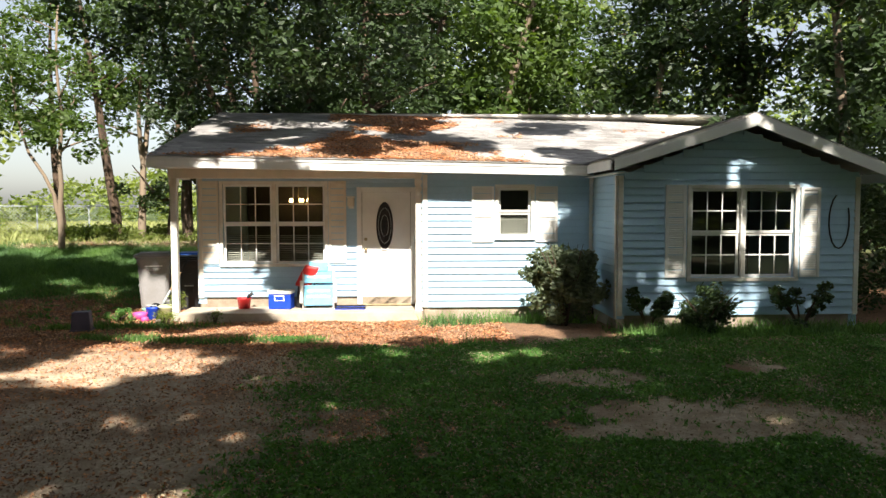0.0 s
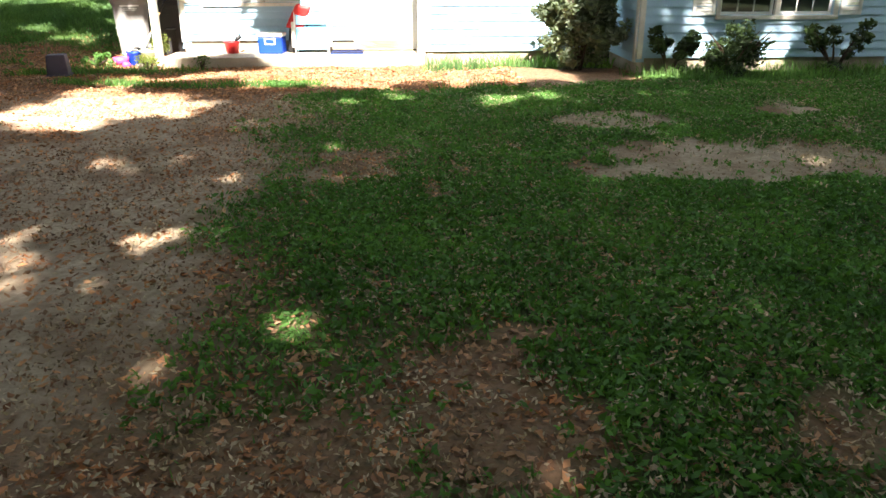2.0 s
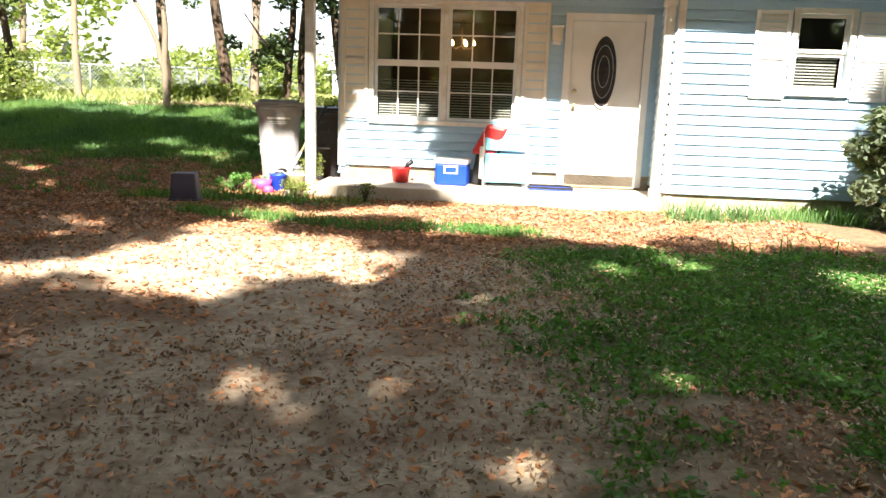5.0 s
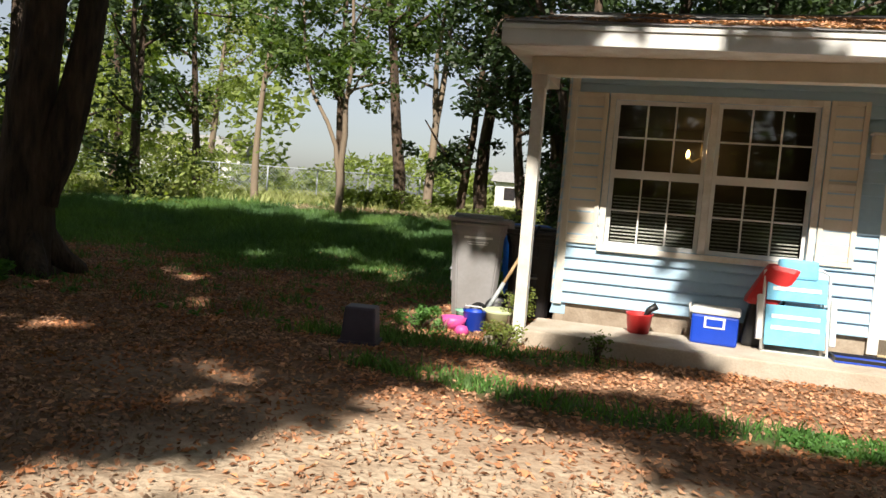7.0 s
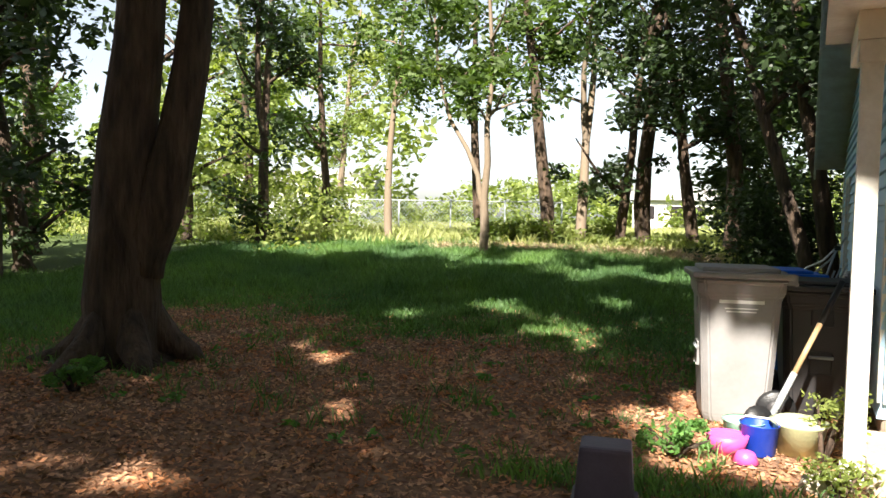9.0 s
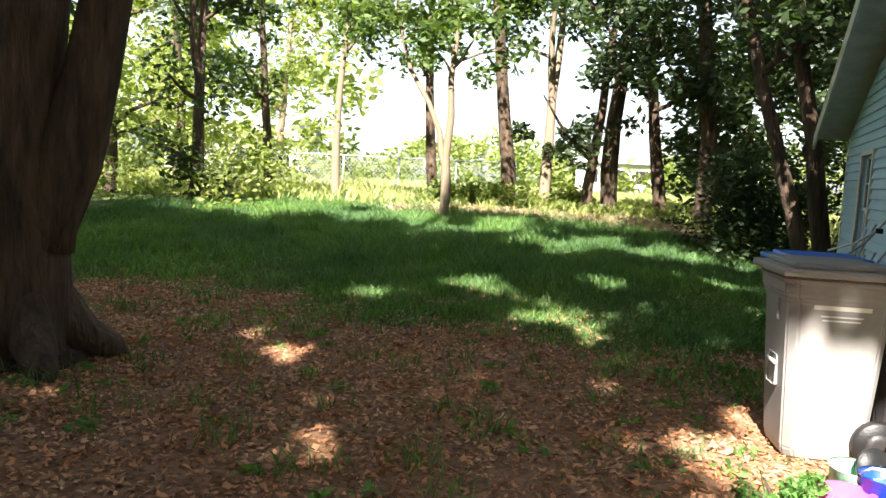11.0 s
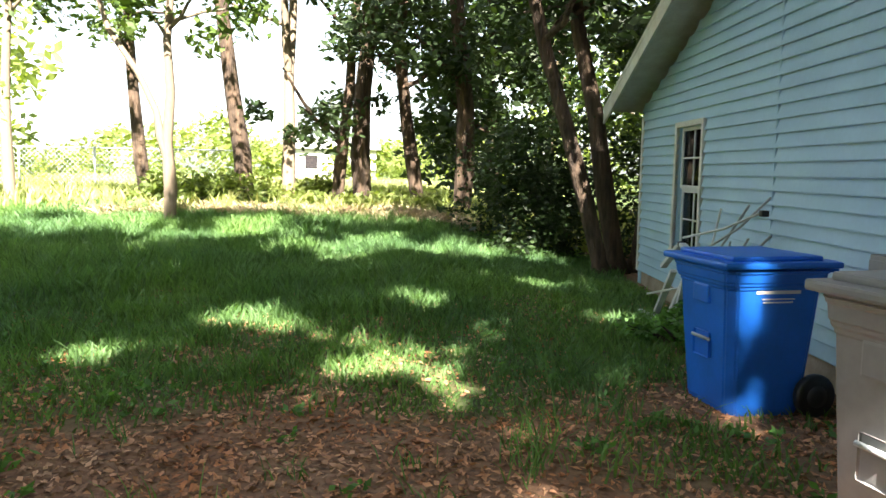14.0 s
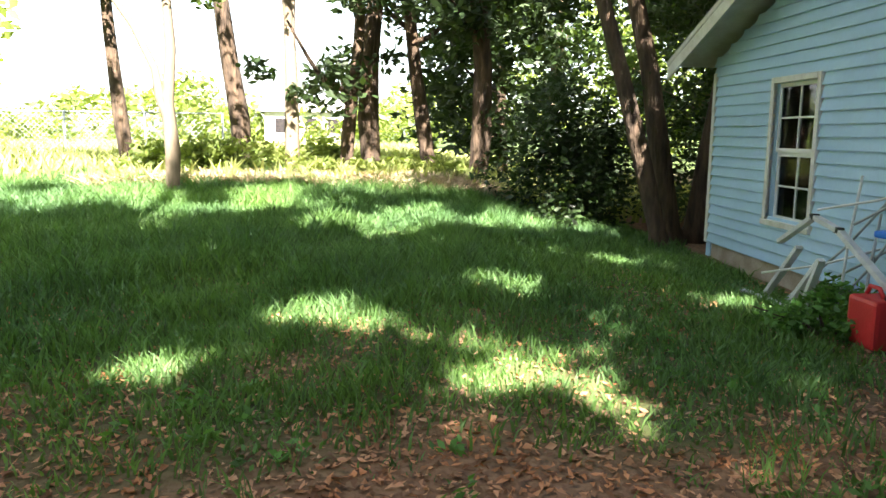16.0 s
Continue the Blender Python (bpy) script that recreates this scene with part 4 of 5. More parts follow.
# shade trees that stand behind and beside the walk; each takes the overhead clumps nearest to it
# All but the last, the oak, are unseen and added to cast shade.
SHADE = [(-7.5, -9.5), (-1.5, -17.5), (5.5, -19.0), (12.5, -17.0), (-9.0, -20.0), (3.0, -26.0), (13.5, -25.0), (14.8, -7.0), (-6.0, 0.3)]
near = np.argmin([[math.hypot(c[0] - a, c[1] - b) for c in CANOPY] for a, b in SHADE], axis=0)
for i, (a, b) in enumerate(SHADE):
    ex = CANOPY[near == i]
    if i == 8:
        oak = [[(0, 0, 0), (-0.03, 0, 0.6), (-0.02, 0, 1.3), (0.03, 0, 2.1), (0.12, 0.05, 3.0), (0.2, 0.1, 4.6), (0.1, 0.1, 6.5), (0.2, 0, 9), (0.3, 0, 12)],
               [(0.12, 0.06, 0.9), (0.3, 0.14, 1.5), (0.44, 0.2, 2.1), (0.55, 0.26, 2.8), (0.62, 0.3, 3.6), (0.72, 0.4, 4.6), (1.1, 0.5, 6), (1.6, 0.5, 8), (2.2, 0.6, 10.5)]]
        big = tree(a, b, 12, 0.35, "large old oak with a forked dark brown trunk", LEAF_DARK, BARK, stems=2, crown_from=0.62, crown_r=4.5, clumps=50, per=150, size=0.15, clump_r=0.5, branches=10, extra=ex, pts0=oak)
        for ang, ln in ((-2.7, 1.0), (-0.5, 0.75), (0.8, 0.7), (2.2, 0.9), (-1.6, 0.8)):
            ca, sa = math.cos(ang), math.sin(ang)
            part("root", tube([(0.2 * ca, 0.2 * sa, 0.6), (0.38 * ca, 0.38 * sa, 0.22), (0.62 * ca, 0.62 * sa, 0.08), (ln * ca, ln * sa, 0.0)], [0.1, 0.15, 0.1, 0.04], 8), BARK, big)
    else:
        tree(a, b, 13, 0.32, "unseen tall tree with a broad leafy crown, added to cast shade", LEAF, BARK, crown_from=0.6, crown_r=3.5, clumps=25, per=150, size=0.15, clump_r=0.46, extra=ex, group="shade trees")

# a leafy branch that hangs over the roof; its dark leaves stand for deep shade
# The last two clump sets are added to shade the corner trunks.
tree(2.6, 10.6, 9, 0.26, "spreading tree close behind the house roof", LEAF_DARK, BARK, lean=(0.0, -0.25), crown_from=0.35, crown_r=3.6, clumps=150, per=90, size=0.085, clump_r=0.6, branches=14, extra=[(random.gauss(1.9, 0.9), random.uniform(1.6, 5.0), random.uniform(4.5, 6.6)) for _ in range(46)] + [(random.gauss(-2.2, 1.2), random.uniform(4, 7), random.uniform(5.4, 7.5)) for _ in range(30)] + [(random.uniform(-2.2, 2.2), random.uniform(3.0, 6.0), random.uniform(7.6, 10.5)) for _ in range(55)] + [(random.uniform(-1.8, 2.0), random.uniform(4.0, 5.6), random.uniform(6.2, 8.4)) for _ in range(50)])

# trees at the back of the side yard
BACK = [(-4.1, 14.8, 11, 0.2, 1, BARK, LEAF_DARK, 0.35), (-2.0, 14.7, 11, 0.2, 1, BARK, LEAF_DARK, 0.25), (-2.9, 15.3, 10, 0.15, 1, BARK, LEAF_DARK, 0.25),
        (-6.6, 14.6, 11, 0.18, 1, BARK, LEAF, 0.5), (-5.6, 14.2, 9, 0.13, 2, PALEBARK, LEAF, 0.5), (-4.6, 14.2, 8, 0.12, 1, BARK, LEAF_DARK, 0.2), (-9.8, 17.5, 10, 0.16, 1, BARK, LEAF, 0.42), (-11.5, 14.5, 8, 0.12, 1, PALEBARK, LEAF, 0.5), (-14.0, 15.0, 9, 0.14, 1, BARK, LEAF, 0.12), (-13.0, 10.5, 8.5, 0.14, 2, BARK, LEAF_DARK, 0.15), (-16.5, 11.5, 9, 0.15, 1, BARK, LEAF_YELLOW, 0.12),
        (-12.5, 6.0, 10, 0.2, 1, BARK, LEAF_DARK, 0.2), (-17, 7, 10, 0.2, 1, BARK, LEAF, 0.1), (-15, 2.5, 11, 0.2, 1, BARK, LEAF_DARK, 0.15), (-12.8, 3.4, 9, 0.16, 1, BARK, LEAF_DARK, 0.12), (-14.3, 5.0, 10, 0.17, 1, BARK, LEAF_DARK, 0.1), (-16.5, 4.2, 10, 0.17, 1, BARK, LEAF, 0.1), (-20, 18, 10, 0.18, 1, BARK, LEAF_YELLOW, 0.1), (-24, 12, 11, 0.2, 1, BARK, LEAF, 0.1), (-21, 26, 11, 0.18, 1, PALEBARK, LEAF_YELLOW, 0.15)]
for x, y, h, r, st, bk, lf, cf in BACK:
    tree(x, y, h, r, "slim woodland tree with pale forked trunk" if bk is PALEBARK else "slim dark-trunked woodland tree at the yard's end", lf, bk, lean=(random.uniform(-0.08, 0.08) * (st == 1), 0), stems=st, crown_from=cf, crown_r=1.9, clumps=58, per=60, size=0.1, clump_r=0.55, branches=10, spread=0.09, group="woodland trees")

tree(-6.9, 10.9, 9.5, 0.1, "slim pale-trunked tree with a long leaning side limb", LEAF, PALEBARK, stems=2, crown_from=0.58, crown_r=1.8, clumps=60, per=60, size=0.1, clump_r=0.5, branches=12,
     pts0=[[(0, 0, 0), (0.03, 0, 0.7), (-0.02, 0.02, 1.4), (0.06, 0, 2.2), (0.02, 0, 3.0), (0.12, 0.05, 4.2), (0.0, 0, 6), (0.2, 0, 9)],
           [(0.0, 0, 1.1), (-0.12, 0, 1.5), (-0.18, 0.02, 1.9), (-0.45, 0, 2.5), (-0.95, 0.1, 3.2), (-1.3, 0.15, 4.3), (-1.5, 0.2, 6.0), (-1.9, 0.2, 8)]])

# trees hard behind the rear corner of the house
for x, y, h, r, ln in ((-0.12, 9.3, 10, 0.115, (-0.27, 0)), (0.2, 9.7, 11, 0.14, (-0.14, 0.05)), (0.55, 9.9, 10, 0.18, (0.12, 0)), (1.5, 11.5, 11, 0.2, (0.1, 0))):
    tree(x, y, h, r, "leaning brown trunk behind the house corner", LEAF_DARK, BARK, lean=ln, crown_from=0.4, crown_r=2.4, clumps=70, per=70, size=0.09, clump_r=0.6, branches=10, group="corner trees")

# wood behind the house; dark leaves at both ends stand for deep shade
for x, y in ((-1, 18), (3.5, 15.5), (6, 13), (9, 14.5), (12, 12.5), (15, 11), (17, 6.5), (14.5, 5), (19, 13), (5, 20), (9.5, 20), (14, 19), (1, 23), (20, 1), (18, -4), (22, 8)):
    pale = random.random() < 0.35
    tree(x, y, random.uniform(10, 14), random.uniform(0.14, 0.24), "tall tree in the dense wood behind the house", LEAF if 4 < x < 10 else LEAF_DARK, PALEBARK if pale else BARK, lean=(random.uniform(-0.12, 0.12), 0), crown_from=0.15, crown_r=2.9, clumps=170, per=62, size=0.13, clump_r=0.8, branches=10, group="woodland trees")


def far_woods():
    """A ring of woods far off, open towards the bright field."""
    cen, rad = [], []
    for k in range(2600):
        a = random.random() * 2 * math.pi
        r = random.uniform(34, 60)
        x, y = r * math.cos(a), 2 + r * math.sin(a)
        top = 9 + 4 * math.sin(a * 9) + 2 * math.sin(a * 23)
        if 0.3 < a < 1.5:
            top += 7
        if 1.5 < a < 2.15:
            r2 = r + 22
            x, y, top = r2 * math.cos(a), 2 + r2 * math.sin(a), 4.0 + 1.5 * math.sin(a * 17)
        cen.append((x, y, random.uniform(0.4, top)))
        rad.append(random.uniform(1.0, 2.0))
    # sunlight on the far leaves is put into their pale colour
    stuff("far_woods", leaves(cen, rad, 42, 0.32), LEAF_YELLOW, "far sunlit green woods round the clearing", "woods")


far_woods()


def south_sky_screen():
    """Unseen leaves added behind the walk's start to block sky light and reflections."""
    cen, rad = [], []
    for k in range(1500):
        a = random.uniform(3.35, 6.1)
        r = random.uniform(30, 40)
        cen.append((3 + r * math.cos(a), -4 + r * math.sin(a), random.uniform(0.4, 15 + 2 * math.sin(a * 13))))
        rad.append(random.uniform(1.2, 2.2))
    stuff("south_sky_screen", leaves(cen, rad, 42, 0.36), LEAF_DARK, "unseen dark green leaf screen added south of the yard", "woods")


south_sky_screen()


def undergrowth():
    """Brush along the back edge of the yard and round the trunks."""
    cen, rad = [], []
    for k in range(330):
        x = random.uniform(-8.6, -2.2)
        y = 13.4 + random.random() * 2.2
        cen.append((x, y, float(G(x, y)) + random.random() ** 1.5 * (0.6 if x < -4.8 else 0.3)))
        rad.append(random.uniform(0.15, 0.42))
    for k in range(420):
        x, y = random.uniform(-24, -8.5), random.uniform(9, 26)
        if (x > -9 - (y - 9) * 0.2 and y < 14) or (y > 12 and 0.24 < (-2.8 - x) / (y + 1.5) < 0.62):
            continue
        cen.append((x, y, float(G(x, y)) + random.random() ** 1.3 * 1.9))
        rad.append(random.uniform(0.3, 0.8))
    # brush takes the pale leaf too, as its sunlit colour
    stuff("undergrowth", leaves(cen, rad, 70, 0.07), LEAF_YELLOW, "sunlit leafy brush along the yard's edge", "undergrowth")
    cen = [(random.gauss(-0.9, 0.5), random.gauss(11.4, 0.7), random.uniform(0.2, 2.2)) for k in range(75)] + [(random.uniform(0.5, 11), random.uniform(10.3, 13), random.uniform(0.1, 3.2)) for k in range(260)] + [(random.uniform(11.7, 15), random.uniform(-1, 11), random.uniform(0.1, 3.0)) for k in range(170)]
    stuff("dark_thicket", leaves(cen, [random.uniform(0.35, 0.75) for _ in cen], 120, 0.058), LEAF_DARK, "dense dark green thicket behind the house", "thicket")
    n = 9000
    x, y = -8.5 + RNG.random(n) * 6.6, 11.6 + RNG.random(n) * 1.7
    stuff("dry_brush", blades(x, y, 0.1 + 0.22 * RNG.random(n), 0.012, 2.2), STRAW, "pale dry brush and cut straw in a heap", "brush")


undergrowth()


def shrub(x, y, w, h, material, label, n=60, per=85, size=0.045, sparse=False):
    z = float(G(x, y)) - 0.03
    s = thing("shrub", pose(x, y, z), label, "shrub")
    cen, rad = [], []
    for k in range(9 if not sparse else 6):
        a = random.random() * 6.28
        end = Vector((math.cos(a) * w * 0.42, math.sin(a) * w * 0.32, h * random.uniform(0.6, 0.95)))
        lp = [Vector((0, 0, 0)), end * 0.35 + Vector((0, 0, h * 0.12)), end * 0.7 + Vector((0, 0, h * 0.08)), end]
        part("stem", tube(lp, [0.02, 0.015, 0.01, 0.004], 5), BARK, s)
        if sparse:
            cen += [tuple(lp[2]), tuple(lp[3])]
            rad += [0.13, 0.1]
    while len(cen) < n:
        v = Vector((random.gauss(0, 1), random.gauss(0, 1), random.gauss(0, 1))).normalized() * random.uniform(0.45, 1.0)
        p = (v.x * w * 0.42, v.y * w * 0.34, h * (0.5 + 0.42 * v.z) + (0.1 * math.sin(v.x * 5)))
        if p[2] > 0.08:
            cen.append(p)
            rad.append(random.uniform(0.1, 0.2) * w / 1.4)
    np_mesh("foliage", *leaves(cen, rad, per, size), material, s)


shrub(6.5, -1.05, 1.55, 1.5, LEAF_GREY, "large grey-green rounded shrub by the house front", n=95, per=110)
shrub(8.4, -2.0, 1.1, 0.8, LEAF_DARK, "low dark shrub under the gable window", n=40, per=60, size=0.035)
shrub(9.85, -1.95, 0.9, 0.75, LEAF_DARK, "thin straggly shrub under the gable window", n=14, per=60, sparse=True)
shrub(7.55, -1.9, 0.7, 0.65, LEAF_DARK, "thin dark shrub at the wing's corner", n=16, per=60, sparse=True)
shrub(-0.08, -0.25, 0.3, 0.25, LEAF_YELLOW, "leafy weeds growing round the porch post", n=12, per=40, size=0.02, sparse=True)
shrub(-0.15, 0.35, 0.4, 0.5, LEAF_YELLOW, "tall leafy weeds at the porch corner", n=14, per=36, size=0.022, sparse=True)
shrub(-0.95, 0.05, 0.6, 0.2, GRASS, "low leafy weed patch by the grey bin", n=16, per=60, size=0.02)
shrub(-5.4, -0.7, 0.7, 0.25, GRASS, "low weeds at the foot of the oak", n=14, per=50, size=0.03)
shrub(0.75, -0.28, 0.16, 0.26, LEAF, "small green weed before the porch slab", n=5, per=14, size=0.02, sparse=True)
shrub(-0.45, 4.9, 1.3, 0.3, GRASS, "ivy and weeds under the bent metal frame", n=36, per=60, size=0.035)

# ---- bins ----


def wheelie_bin(name, x, y, turn, body, label, writing=False, h=1.02, w=0.62, d=0.66):
    b = thing(name, pose(x, y, float(G(x, y)), 0, 0, turn), label, "rubbish bin", "wheeled bins")
    bm = bmesh.new()
    secs = [(0.0, 0.72, 0.70, 0.02), (0.05, 0.76, 0.76, 0), (0.55, 0.86, 0.87, 0), (0.8, 0.9, 0.92, 0), (0.83, 0.97, 0.99, 0), (0.9, 1.0, 1.0, 0), (0.92, 1.06, 1.06, 0)]
    rings = []
    for z, sx, sy, _ in secs:
        hw, hd, c = w / 2 * sx, d / 2 * sy, 0.05
        pts = [(-hw + c, -hd), (hw - c, -hd), (hw, -hd + c), (hw, hd - c), (hw - c, hd), (-hw + c, hd), (-hw, hd - c), (-hw, -hd + c)]
        rings.append([bm.verts.new((px, py, z * h)) for px, py in pts])
    for r, q in zip(rings, rings[1:]):
        for i in range(8):
            bm.faces.new((r[i], r[(i + 1) % 8], q[(i + 1) % 8], q[i]))
    bm.faces.new(rings[0][::-1])
    bm.faces.new(rings[-1])
    bmesh.ops.bevel(bm, geom=[e for e in bm.edges], offset=0.012, segments=2, affect="EDGES")
    part("body", bm, body, b, smooth=False)
    bm = box(-w * 0.55, w * 0.55, -d * 0.57, d * 0.55, 0.925 * h, 0.965 * h, 0.014)
    add_box(bm, -w * 0.45, w * 0.45, -d * 0.45, d * 0.42, 0.96 * h, 0.995 * h, 0.015)
    part("lid", bm, body, b)
    for sx in (-1, 1):
        part("lid_hinge", box(sx * w * 0.3 - 0.05, sx * w * 0.3 + 0.05, d * 0.5, d * 0.62, 0.89 * h, 0.96 * h, 0.01), body, b)
        bm = lathe([(0.02, -0.03), (0.125, -0.03), (0.135, -0.015), (0.135, 0.015), (0.125, 0.03), (0.02, 0.03)], 20)
        bm.transform(Matrix.Translation((sx * w * 0.44, d * 0.42, 0.135)) @ pose(0, 0, 0, 0, 90, 0))
        wh = part("wheel", bm, BLACK, b, "black rubber wheel")
        bm = lathe([(0.03, -0.034), (0.075, -0.034), (0.07, 0.034), (0.03, 0.034)], 12)
        bm.transform(Matrix.Translation((sx * w * 0.445, d * 0.42, 0.135)) @ pose(0, 0, 0, 0, 90, 0))
        part("hub", bm, DARKBIN, wh)
    part("handle", tube([(-w * 0.4, d * 0.6, 0.9 * h), (w * 0.4, d * 0.6, 0.9 * h)], 0.016), body, b)
    part("axle", tube([(-w * 0.42, d * 0.42, 0.135), (w * 0.42, d * 0.42, 0.135)], 0.012), WIRE, b)
    # recesses for the lifting bar
    for z0, z1 in ((0.34, 0.5), (0.68, 0.8)):
        part("grab_recess", box(-w * 0.13, w * 0.13, -d * 0.475 + 0.03 * (z0 < 0.5), -d * 0.43, z0 * h, z1 * h, 0.012), body, b)
    part("grab_bar", tube([(-w * 0.14, -d * 0.45, 0.46 * h), (w * 0.14, -d * 0.45, 0.46 * h)], 0.012), WIRE, b, "steel lifting bar")
    if writing:
        for side in (-1, 1):
            bm = bmesh.new()
            for k, (wd, z) in enumerate(((0.3, 0.77), (0.22, 0.735), (0.2, 0.715))):
                hh = (0.028, 0.008, 0.008)[k]
                add_box(bm, side * w * 0.452, side * w * 0.44, -wd / 2, wd / 2, z * h, z * h + hh)
            part("printed_mark", bm, WHITE, b, "faded white printed lettering bars")
    return b


wheelie_bin("grey_bin", -0.74, 1.24, -76, GREYBIN, "dusty grey wheeled rubbish bin beside the porch", True, h=1.13, w=0.56, d=0.6)
wheelie_bin("black_bin", -0.2, 1.65, 8, DARKBIN, "black wheeled rubbish bin against the side wall", h=1.03, w=0.58, d=0.6)
wheelie_bin("blue_bin", -0.57, 3.3, -78, BLUEBIN, "bright blue wheeled recycling bin beside the house", True, h=1.0, w=0.66, d=0.7)

# ---- porch clutter ----


def cooler():
    c = thing("cooler", pose(1.72, 0.5, 0.15, 0, 0, -6), "blue picnic cooler with white lid and label", "cooler")
    part("body", box(-0.2, 0.2, -0.14, 0.14, 0, 0.27, 0.025), BLUE, c)
    part("lid", box(-0.21, 0.21, -0.15, 0.15, 0.27, 0.33, 0.02), WHITE, c, "white lid")
    part("label", box(-0.09, 0.09, -0.146, -0.139, 0.15, 0.25, 0.002), WHITE, c, "white framed label")
    part("label_field", box(-0.07, 0.07, -0.149, -0.145, 0.165, 0.23, 0.001), BLUE, c)
    part("handle", tube([(-0.215, 0, 0.2), (-0.23, -0.05, 0.34), (-0.23, 0.05, 0.34), (-0.215, 0.01, 0.2)], 0.01), WHITE, c)


cooler()


def red_bucket():
    c = thing("bucket", pose(1.05, 0.55, 0.15), "small red plastic bucket with a black scoop", "bucket")
    part("pail", lathe([(0.085, 0), (0.1, 0.01), (0.12, 0.17), (0.13, 0.19), (0.118, 0.185), (0.1, 0.03)], 20), RED, c)
    part("scoop", tube([(0.02, 0, 0.1), (0.08, 0.02, 0.22), (0.15, 0.03, 0.27)], [0.012, 0.03, 0.035]), BLACK, c, "black scoop")


red_bucket()


def beach_chair():
    c = thing("beach_chair", pose(2.38, 0.42, 0.15, -12, 0, 4), "folded white and light blue beach chair", "folding chair")
    part("frame", tube([(-0.27, 0, 0.0), (-0.27, 0.0, 0.72), (-0.2, 0, 0.76), (0.2, 0, 0.76), (0.27, 0, 0.72), (0.27, 0, 0.0), (-0.27, 0, 0.0)], 0.014), ALU, c)
    part("rear_frame", tube([(-0.24, 0.07, 0.0), (-0.24, 0.09, 0.62), (0.24, 0.09, 0.62), (0.24, 0.07, 0.0)], 0.013), ALU, c)
    part("seat_fabric", box(-0.25, 0.25, -0.012, 0.012, 0.06, 0.42, 0.006), SKYBLUE, c, "light blue fabric seat")
    part("back_fabric", box(-0.25, 0.25, -0.012, 0.012, 0.46, 0.68, 0.006), SKYBLUE, c, "light blue fabric back")
    for z in (0.2, 0.3, 0.55):
        part("stripe", box(-0.2, 0.2, -0.018, -0.011, z, z + 0.035, 0.002), WHITE, c, "white stripe")
    part("headrest", box(-0.17, 0.17, -0.03, 0.03, 0.66, 0.84, 0.028), SKYBLUE, c, "padded headrest")
    for sx in (-1, 1):
        part("armrest", box(sx * 0.3 - 0.025, sx * 0.3 + 0.025, -0.05, 0.02, 0.1, 0.5, 0.012), WHITE, c)


beach_chair()


def golf_bag():
    c = thing("red_bag", pose(2.03, 0.62, 0.15, 0, 8, 0), "red and black sports bag standing by the chair", "bag")
    part("lower", box(-0.08, 0.1, -0.08, 0.08, 0, 0.42, 0.03), BLACK, c)
    bm = box(-0.14, 0.14, -0.1, 0.1, 0.38, 0.78, 0.05)
    for v in bm.verts:
        v.co.x += (v.co.z - 0.4) * 0.35
        v.co.z -= 0.3 * max(0, -v.co.x) * (v.co.z > 0.6)
    part("upper", bm, RED, c, "red padded top")
    part("strap", tube([(0.13, 0, 0.3), (0.2, 0, 0.45), (0.14, 0, 0.65)], 0.014), BLACK, c)


golf_bag()


def doormat():
    c = thing("doormat", pose(2.95, 0.42, 0.15), "dark blue boot tray by the front door", "mat")
    part("tray", box(-0.27, 0.27, -0.15, 0.15, 0, 0.02, 0.006), BLUE, c)
    bm = bmesh.new()
    for a in ((-0.27, 0.27, -0.15, -0.135), (-0.27, 0.27, 0.135, 0.15), (-0.27, -0.255, -0.135, 0.135), (0.255, 0.27, -0.135, 0.135)):
        add_box(bm, *a, 0.018, 0.045)
    part("rim", bm, BLACK, c)


doormat()


